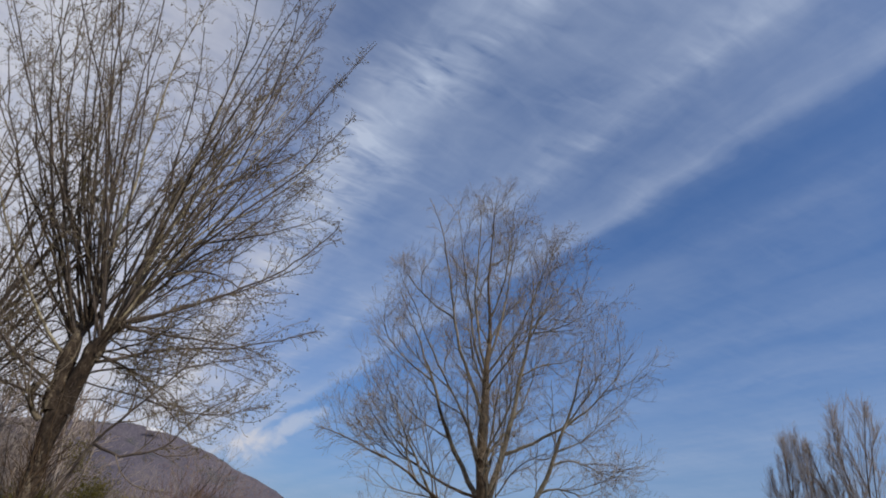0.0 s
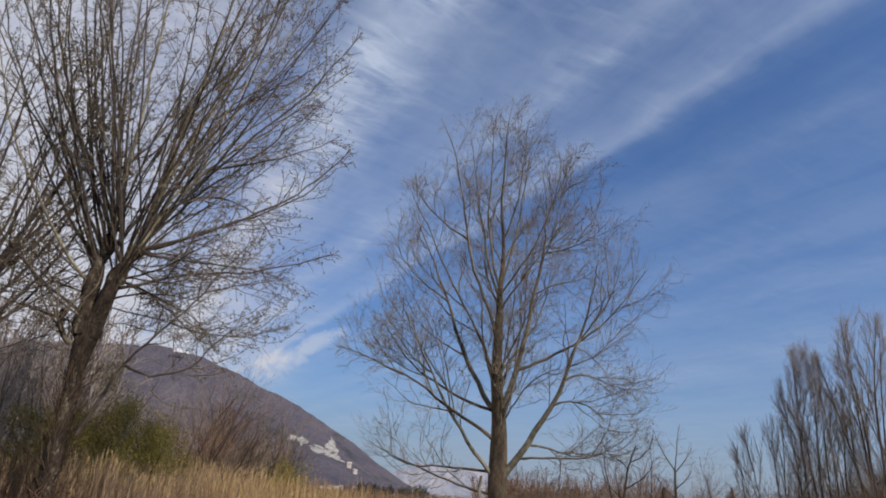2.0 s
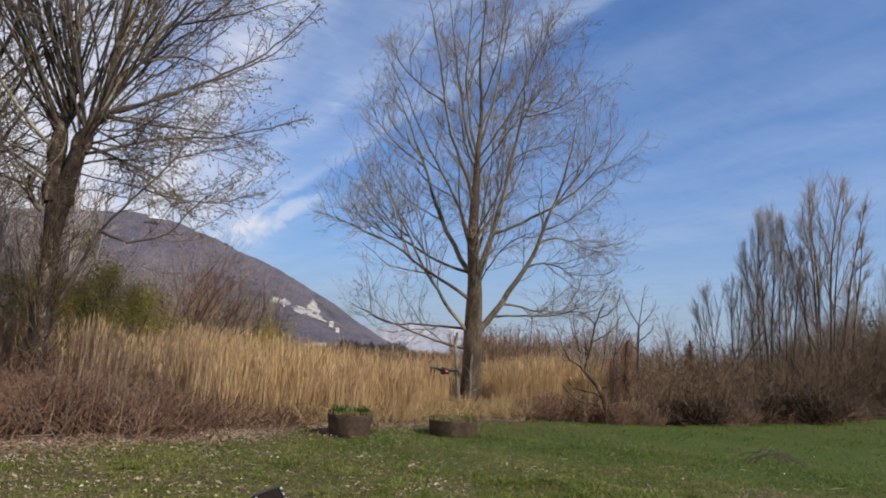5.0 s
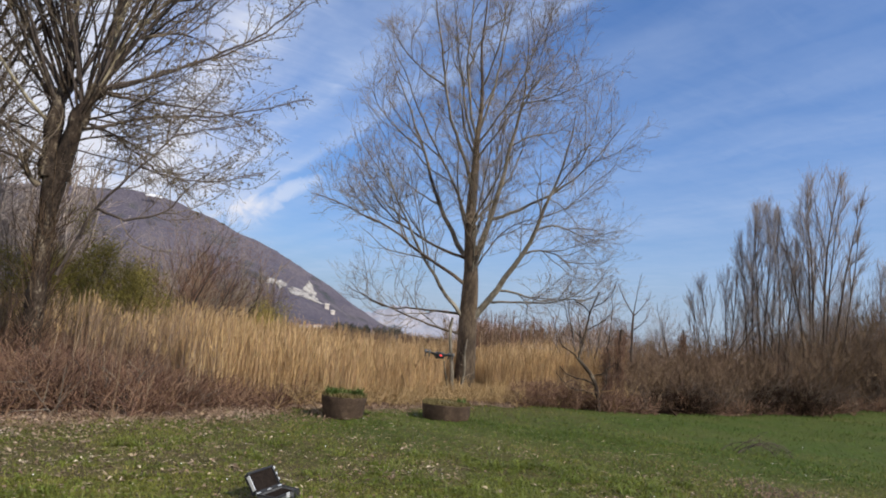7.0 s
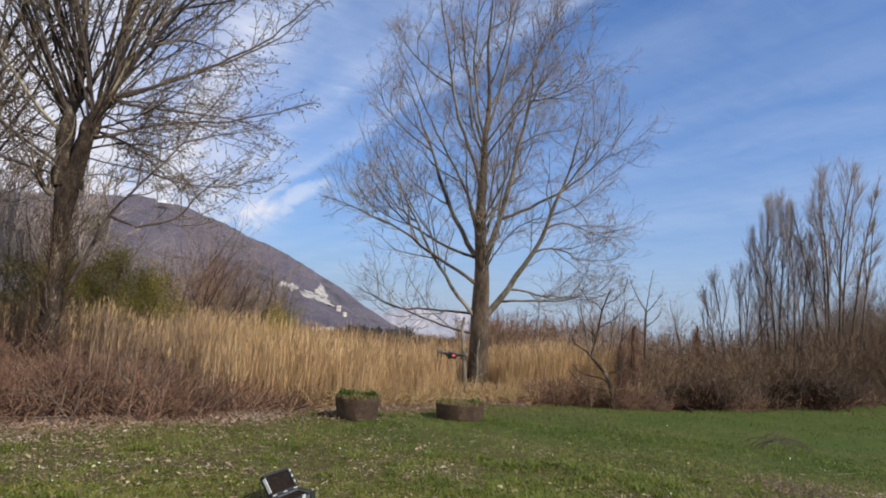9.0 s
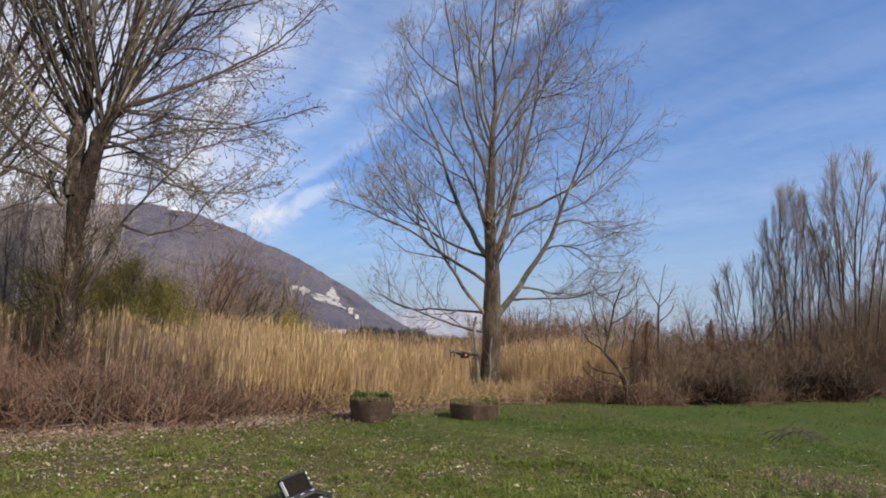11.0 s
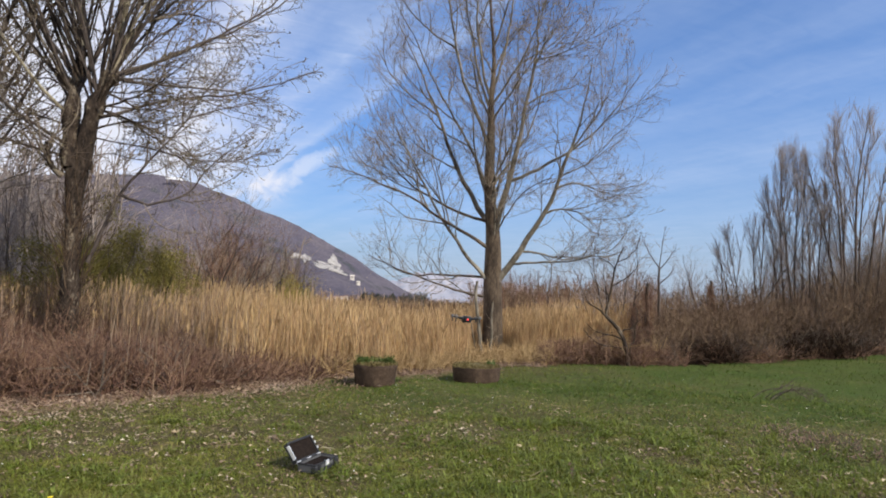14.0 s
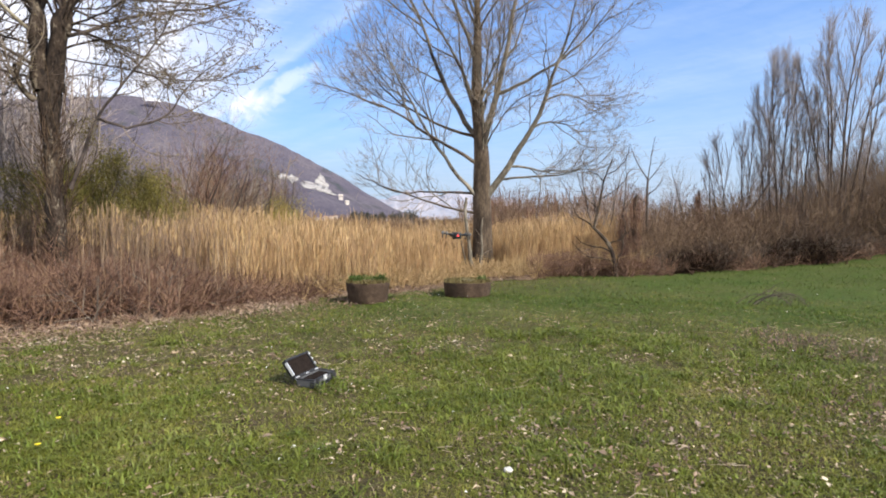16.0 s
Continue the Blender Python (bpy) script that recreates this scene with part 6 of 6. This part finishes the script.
def stump(x, y):
    rng = np.random.default_rng(215)
    root = thing("tree_stump", Matrix.Translation((x, y, height(x, y) - 0.03)), "dark torn tree stump at the foot of the thicket", "stump")
    bm = lathe([(0.4, 0.0), (0.33, 0.1), (0.27, 0.24), (0.22, 0.36), (0.15, 0.4)], 18)
    for v in bm.verts:
        k = 1 + rng.normal(0, 0.08)
        v.co.x, v.co.y = v.co.x * k, v.co.y * k
        v.co.z *= 1 + rng.normal(0, 0.09)
    part("trunk", bm, ROTTEN_SHADE, root)
    a = rng.uniform(0, 2 * np.pi, 10)
    C = grow(rng, np.stack([0.2 * np.cos(a), 0.2 * np.sin(a), np.full(10, 0.12)], 1), np.stack([np.cos(a), np.sin(a), 0 * a + 0.1], 1), rng.uniform(0.3, 0.7, 10), 7, -0.12, 0.1)
    tree_part(root, "roots", C, np.repeat(np.linspace(0.05, 0.012, 7)[None], 10, 0), 6, ROTTEN_SHADE)


stump(6.95, 18.15)


def dead_branch(seed, x, y, L, turn, label, count=1):
    """A fallen bough that arches out of the grass."""
    rng = np.random.default_rng(seed)
    root = thing("fallen_branch", Matrix.Translation((x, y, height(x, y))) @ Matrix.Rotation(radians(turn), 4, "Z"), label, "branch")
    n = 14
    s = np.linspace(0, 1, n)
    for k in range(count):
        lift, off = rng.uniform(0.12, 0.28), rng.normal(0, 0.12, 2)
        P = np.stack([off[0] + s * L * rng.uniform(0.7, 1.05), off[1] + 0.12 * np.sin(s * 4 + k), -0.02 + lift * np.sin(s * np.pi) ** 0.8 + 0.02], 1)[None]
        R = np.linspace(0.008, 0.004, n)[None]
        stem = tree_part(root, "stem", P, R, 6, BARK_DARK)
        b1, r1 = sprout(rng, P, R, 9, 0.15, 0.95, (30, 75), (0.15, 0.5), 6, -0.06, 0.14, 0.7, 0.0025)
        tree_part(stem, "twig_growth", b1, r1, 4, TWIG_DARK)


dead_branch(221, 5.75, 11.45, 1.0, -12, "thin dead branches arching out of the grass", 5)


def dead_weeds(seed, x, y, r, count, label):
    """A patch of withered weeds: short grey-brown stems with curled leaves."""
    rng = np.random.default_rng(seed)
    px, py = x + rng.normal(0, r, count), y + rng.normal(0, r * 1.6, count)
    S = np.stack([px, py, height(px, py) - 0.01], 1)
    P = grow(rng, S, np.stack([rng.normal(0, 0.5, count), rng.normal(0, 0.5, count), np.ones(count)], 1), rng.uniform(0.05, 0.16, count), 5, 0.0, 0.2)
    V, F = tubes(P, np.repeat(np.linspace(0.004, 0.002, 5)[None], count, 0), 3)
    weed = tagged(new("dead_weeds", raw_mesh("dead_weeds", V, F, TWIG_DARK)), label, "weeds", kind="stuff")
    part("leaves", leaf_cards(rng, P[:, 2:4].reshape(-1, 3), 0.03, "leaves", LEAF_BROWN), LEAF_BROWN, weed, "curled brown leaves")


dead_weeds(225, 4.5, 7.7, 0.26, 300, "patch of withered grey-brown weeds in the lawn")
dead_weeds(226, 3.2, 5.2, 0.4, 130, "thin patch of withered weeds in the lawn")
dead_weeds(227, 1.2, 4.7, 0.5, 130, "worn patch of withered weeds and dry leaves")


def stone(x, y, s, seed, label):
    rng = np.random.default_rng(seed)
    bm = bmesh.new()
    bmesh.ops.create_icosphere(bm, subdivisions=3, radius=s)
    for v in bm.verts:
        v.co *= 1 + 0.18 * noise.noise(v.co * 3 / s * 0.4 + Vector((seed, 0, 0)))
        v.co.z *= 0.6
    me = bpy.data.meshes.new("stone")
    bm.to_mesh(me)
    bm.free()
    me.materials.append(STONE)
    ob = new("stone", me)
    ob.matrix_world = Matrix.Translation((x, y, height(x, y) + s * 0.3))
    tagged(ob, label, "stone", "pale stones")


stone(0.41, 3.83, 0.03, 3, "small pale stone lying in the grass")
stone(-1.05, 4.3, 0.022, 4, "tiny white pebble in the grass")


# ---- lawn: blades, dead leaves, straws, daisies ----
def scatter(rng, count, d0, d1, spread=44):
    """Places on the lawn, evenly over a wedge from d0 to d1 metres ahead."""
    d = np.sqrt(rng.uniform(d0 ** 2, d1 ** 2, count))
    a = np.radians(rng.uniform(-spread, spread, count) + rng.normal(0, 16, count) * (rng.random(count) < 0.3))
    return d * np.sin(a), d * np.cos(a)


def lattice(i, j, seed):
    """A hashed value from 0 to 1 for each knot of a grid."""
    h = np.sin(i * 127.1 + j * 311.7 + seed * 74.7) * 43758.5453
    return h - np.floor(h)


def mottle(x, y, size, seed=0, octaves=3):
    """Irregular smooth patches of the given size, from 0 to 1."""
    total, weight, amp = 0.0, 0.0, 1.0
    for k in range(octaves):
        fx, fy = np.asarray(x) / size + 17.3 * k, np.asarray(y) / size + 9.1 * k
        i, j = np.floor(fx), np.floor(fy)
        a, b = fx - i, fy - j
        a, b = a * a * (3 - 2 * a), b * b * (3 - 2 * b)
        c = seed + k
        total = total + amp * ((lattice(i, j, c) * (1 - a) + lattice(i + 1, j, c) * a) * (1 - b) + (lattice(i, j + 1, c) * (1 - a) + lattice(i + 1, j + 1, c) * a) * b)
        weight, amp, size = weight + amp, amp * 0.6, size * 0.47
    return np.clip((total / weight - 0.5) * 1.9 + 0.5, 0, 1)


def patchy(x, y):
    """0 where the lawn is thin, 1 where it is thick; it is worn on the near right."""
    worn = np.clip((x - 0.2) / 1.6, 0, 1) * np.clip((8.5 - y) / 3.0, 0, 1)
    return np.clip(0.6 * mottle(x, y, 1.3, 3) + 0.4 * mottle(x, y, 0.4, 13) - 0.05 * worn, 0, 1)


def build_lawn():
    rng = np.random.default_rng(301)
    Vs, lush = [], []
    for count, d0, d1, h, w in ((150000, 2.2, 7.0, 0.046, 0.0045), (120000, 7.0, 13.0, 0.045, 0.0058), (60000, 13.0, 24.0, 0.055, 0.010)):
        x, y = scatter(rng, count, d0, d1)
        p = patchy(x, y)
        keep = (y < edge_y(x) - 0.15) & (rng.random(count) < 0.15 + 0.85 * np.clip((p - 0.08) * 1.9, 0, 1))
        x, y, p = x[keep], y[keep], p[keep]
        S = np.stack([x, y, height(x, y) - 0.004], 1)
        tall = h * rng.uniform(0.4, 1.15, len(x)) * (0.6 + 0.7 * p)
        deep = rng.random(len(x)) < lushness(x, y)
        Vs.append(blades(rng, S[~deep], tall[~deep], w, 2.0, d0 > 3))
        lush.append(blades(rng, S[deep], tall[deep], w, 2.0, d0 > 3))
    # the lawn goes on, thinner, round the place where the camera stands
    a, d = rng.uniform(0, 2 * np.pi, 80000), 13 * rng.uniform(0, 1, 80000) ** 0.58
    x, y = d * np.cos(a), d * np.sin(a) + 1
    ok = y < edge_y(x) - 0.2
    S = np.stack([x[ok], y[ok], height(x[ok], y[ok]) - 0.004], 1)
    Vs.append(blades(rng, S, 0.045 * rng.uniform(0.4, 1.15, len(S)), 0.007, 1.7, True))
    # coarse leafy tufts that spread out flat, crowded into uneven clumps
    tx, ty = scatter(rng, 8000, 2.2, 9.0)
    ok = rng.random(8000) < np.clip((patchy(tx, ty) - 0.42) * 3.0, 0.02, 1) * (1 - 0.6 * lushness(tx, ty))
    tx, ty = tx[ok], ty[ok]
    n = 20
    size = np.repeat(0.4 + np.minimum(rng.exponential(0.4, len(tx)), 1.3), n)
    x = np.repeat(tx, n) + rng.normal(0, 0.035, len(tx) * n) * size
    y = np.repeat(ty, n) + rng.normal(0, 0.035, len(tx) * n) * size
    ok = y < edge_y(x) - 0.3
    x, y, size = x[ok], y[ok], size[ok]
    fresh = blades(rng, np.stack([x, y, height(x, y) - 0.004], 1), rng.uniform(0.035, 0.095, len(x)) * size, 0.0058, 2.2)
    tagged(new("grass_tufts", raw_mesh("grass_tufts", *fresh, GRASS_FRESH)), "fresh bright green tufts spread over the lawn", "grass", kind="stuff")
    # dead blades among the green
    x, y = scatter(rng, 170000, 2.2, 14.0)
    ok = (y < edge_y(x) - 0.1) & (rng.random(170000) < (1.1 - patchy(x, y)) * (1 - 0.7 * lushness(x, y)))
    S = np.stack([x[ok], y[ok], height(x[ok], y[ok])], 1)
    V, F = blades(rng, S, rng.uniform(0.015, 0.045, len(S)), 0.003, 2.4, True)
    tagged(new("dead_grass", raw_mesh("dead_grass", V, F, STRAW_GRASS)), "dead brown grass blades among the green", "grass", kind="stuff")
    # broad low weeds
    x, y = scatter(rng, 14000, 2.2, 7.6)
    ok = (y < edge_y(x) - 0.3) & (rng.random(14000) < np.clip((mottle(x, y, 0.6, 31) - 0.4) * 2.6, 0.05, 1))
    x, y = x[ok], y[ok]
    at = np.stack([x, y, height(x, y) + rng.uniform(0.0, 0.03, len(x))], 1)
    tagged(new("lawn_weeds", leaf_cards(rng, at, 0.032, "lawn_weeds", GRASS_FRESH, np.array([0, 0, 0.25]))), "low broad-leaved weeds and clover in the lawn", "weeds", kind="stuff")
    tagged(new("lush_grass", raw_mesh("lush_grass", *joined(lush), GRASS_LUSH)), "deep green short grass before the thicket", "grass", kind="stuff")
    V, F = joined(Vs)
    tagged(new("lawn_grass", raw_mesh("lawn_grass", V, F, GRASS)), "short uneven green grass with thin patches", "grass", kind="stuff")


def flat_leaves(rng, x, y, size):
    """Curled dead leaves that lie on the ground: (V, F)."""
    n = len(x)
    a = rng.uniform(0, 2 * np.pi, n)
    d = np.stack([np.cos(a), np.sin(a), rng.normal(0, 0.25, n)], 1)
    s = np.stack([-np.sin(a), np.cos(a), rng.normal(0, 0.3, n)], 1)
    L = (size * (0.4 + np.minimum(rng.exponential(0.42, n), 1.8)))[:, None]
    B = np.stack([x, y, height(x, y) + rng.uniform(0.004, 0.035, n)], 1)
    up = np.array([0, 0, 1.0]) * L * rng.uniform(0.0, 0.3, n)[:, None]
    V = np.stack([B - d * L * 0.5, B + s * L * 0.26 + up, B + d * L * 0.5, B - s * L * 0.26 + up], 1).reshape(-1, 3)
    k = np.arange(n) * 4
    F = np.concatenate([np.stack([k, k + 1, k + 2], 1), np.stack([k, k + 2, k + 3], 1)])
    return V, F


def build_litter():
    rng = np.random.default_rng(311)
    x, y = scatter(rng, 60000, 2.3, 19.0)
    d = y - edge_y(x)
    left = np.clip((1.5 - x) / 6, 0.12, 1)
    p = 0.6 * np.clip((0.62 - patchy(x, y)) * 2.6, 0.05, 1) * np.clip((mottle(x, y, 0.9, 41) - 0.25) * 2.2, 0.1, 1) + 0.9 * np.exp(d / 1.6) * left + 0.3 * np.exp(-((x - 1.2) / 1.8) ** 2 - ((y - 4.6) / 1.3) ** 2)
    p = p * np.where(x > -3, np.interp(y, [5.5, 8.5], [1.0, 0.45]), 1.0)
    keep = (d < 0.3) & (rng.random(len(x)) < p * (1 - 0.75 * lushness(x, y)))
    x, y = x[keep], y[keep]
    # more of them on the side of the willow
    lx = rng.uniform(-9, -0.5, 9000)
    ly = edge_y(lx) - rng.exponential(1.5, 9000)
    ok = (ly > 2.5) & (rng.random(9000) < np.interp(lx, [-6, -3, -1], [1.0, 0.6, 0.15]))
    lx, ly = lx[ok], ly[ok]
    few = rng.random(len(lx)) < 0.3
    x, y = np.append(x, lx[few]), np.append(y, ly[few])
    # leaves blown together in small heaps
    hx, hy = scatter(rng, 150, 2.4, 10.0)
    hx, hy = np.append(hx, [-2.05, -2.3, 0.6, 1.7, 0.9]), np.append(hy, [5.4, 6.9, 4.6, 8.4, 7.0])
    hx, hy = np.repeat(hx, 26), np.repeat(hy, 26)
    hx, hy = hx + rng.normal(0, 0.17, len(hx)), hy + rng.normal(0, 0.14, len(hy))
    ok = hy < edge_y(hx)
    V1 = joined([flat_leaves(rng, x, y, 0.025), flat_leaves(rng, hx[ok], hy[ok], 0.042)])
    # the drift of leaves along the edge
    x = rng.uniform(-9, 2.5, 52000)
    y = edge_y(x) + rng.normal(0, 1, 52000) * np.interp(x, [-6, -2, 2], [1.0, 0.65, 0.4]) + np.interp(x, [-6, -3, -1], [-0.5, -0.4, 0.0])
    ok = rng.random(len(x)) < np.where(y > edge_y(x) - 0.4, 1.0, np.clip((mottle(x, y, 1.2, 51) - 0.3) * 2.0, 0.1, 1))
    V2 = flat_leaves(rng, np.append(x[ok], lx), np.append(y[ok], ly), 0.042)
    tagged(new("leaf_drift", raw_mesh("leaf_drift", *V2, LEAF_BROWN)), "drift of brown fallen leaves along the rough edge", "leaves", kind="stuff")
    x, y = scatter(rng, 14000, 2.3, 11.0)
    ok = (rng.random(14000) < 0.75 * (1.05 - patchy(x * 1.1 + 1, y * 1.3)) + 0.3 * np.exp(-((x - 1.2) / 2) ** 2 - ((y - 4.8) / 1.5) ** 2)) & (y < edge_y(x)) & (rng.random(14000) > 0.7 * lushness(x, y))
    tagged(new("leaf_crumbs", raw_mesh("leaf_crumbs", *flat_leaves(rng, x[ok], y[ok], 0.03), LEAF_BROWN)), "broken brown leaves between the grass", "leaves", kind="stuff")
    V, F = V1
    tagged(new("leaf_litter", raw_mesh("leaf_litter", V, F, DRY_LEAF)), "pale dry fallen leaves strewn over the grass", "leaves", kind="stuff")
    # straws
    x, y = scatter(rng, 1100, 2.4, 12.0)
    ok = y < edge_y(x) + 0.3
    x, y = x[ok], y[ok]
    n = len(x)
    a = rng.uniform(0, 2 * np.pi, n)
    L = 0.04 + np.minimum(rng.exponential(0.05, n), 0.2)
    S = np.stack([x, y, height(x, y) + rng.uniform(0.015, 0.04, n)], 1)
    P = grow(rng, S, np.stack([np.cos(a), np.sin(a), rng.normal(0, 0.12, n)], 1), L, 4, 0.0, 0.06)
    V, F = tubes(P, np.full((n, 4), 0.0022), 3)
    tagged(new("straw", raw_mesh("straw", V, F, DRY_LEAF)), "bleached straws and twigs lying in the grass", "straw", kind="stuff")


def build_flowers():
    rng = np.random.default_rng(321)
    x, y = scatter(rng, 900, 2.6, 16)
    ok = (y < edge_y(x) - 0.6) & (rng.random(900) < np.where(x < 0.5, 0.4, 0.12))
    x, y = x[ok], y[ok]
    n = len(x)
    C = np.stack([x, y, height(x, y) + rng.uniform(0.025, 0.06, n)], 1)
    th = np.arange(8) * np.pi / 4
    rim = np.stack([np.cos(th), np.sin(th), 0 * th + 0.25], 1) * 0.008
    tilt = rng.normal(0, 0.35, (n, 1, 2))
    R = C[:, None] + rim[None]
    R[:, :, 2] += (rim[None, :, :2] * tilt).sum(-1)
    V = np.concatenate([R, C[:, None]], 1).reshape(-1, 3)
    k = np.arange(n)[:, None] * 9
    q = np.arange(8)[None]
    F = np.stack([k + q, k + (q + 1) % 8, k + 8 + 0 * q], -1).reshape(-1, 3)
    tagged(new("daisies", raw_mesh("daisies", V, F, PETAL)), "tiny white daisies in the lawn", "flowers", kind="stuff")
    for fx, fy in ((-2.75, 4.15), (-2.95, 4.7)):
        root = thing("dandelion", Matrix.Translation((fx, fy, height(fx, fy))), "single yellow flower in the grass", "flower", "yellow flowers")
        tree_part(root, "stem", np.array([[[0, 0, 0], [0.004, 0, 0.03], [0.006, 0.002, 0.06]]]), np.full((1, 3), 0.002), 5, GRASS)
        bm = lathe([(0.004, 0.058), (0.018, 0.066), (0.02, 0.07), (0.008, 0.073)], 14)
        part("flower_head", bm, PETAL_YELLOW, root)


build_lawn()
build_litter()
build_flowers()
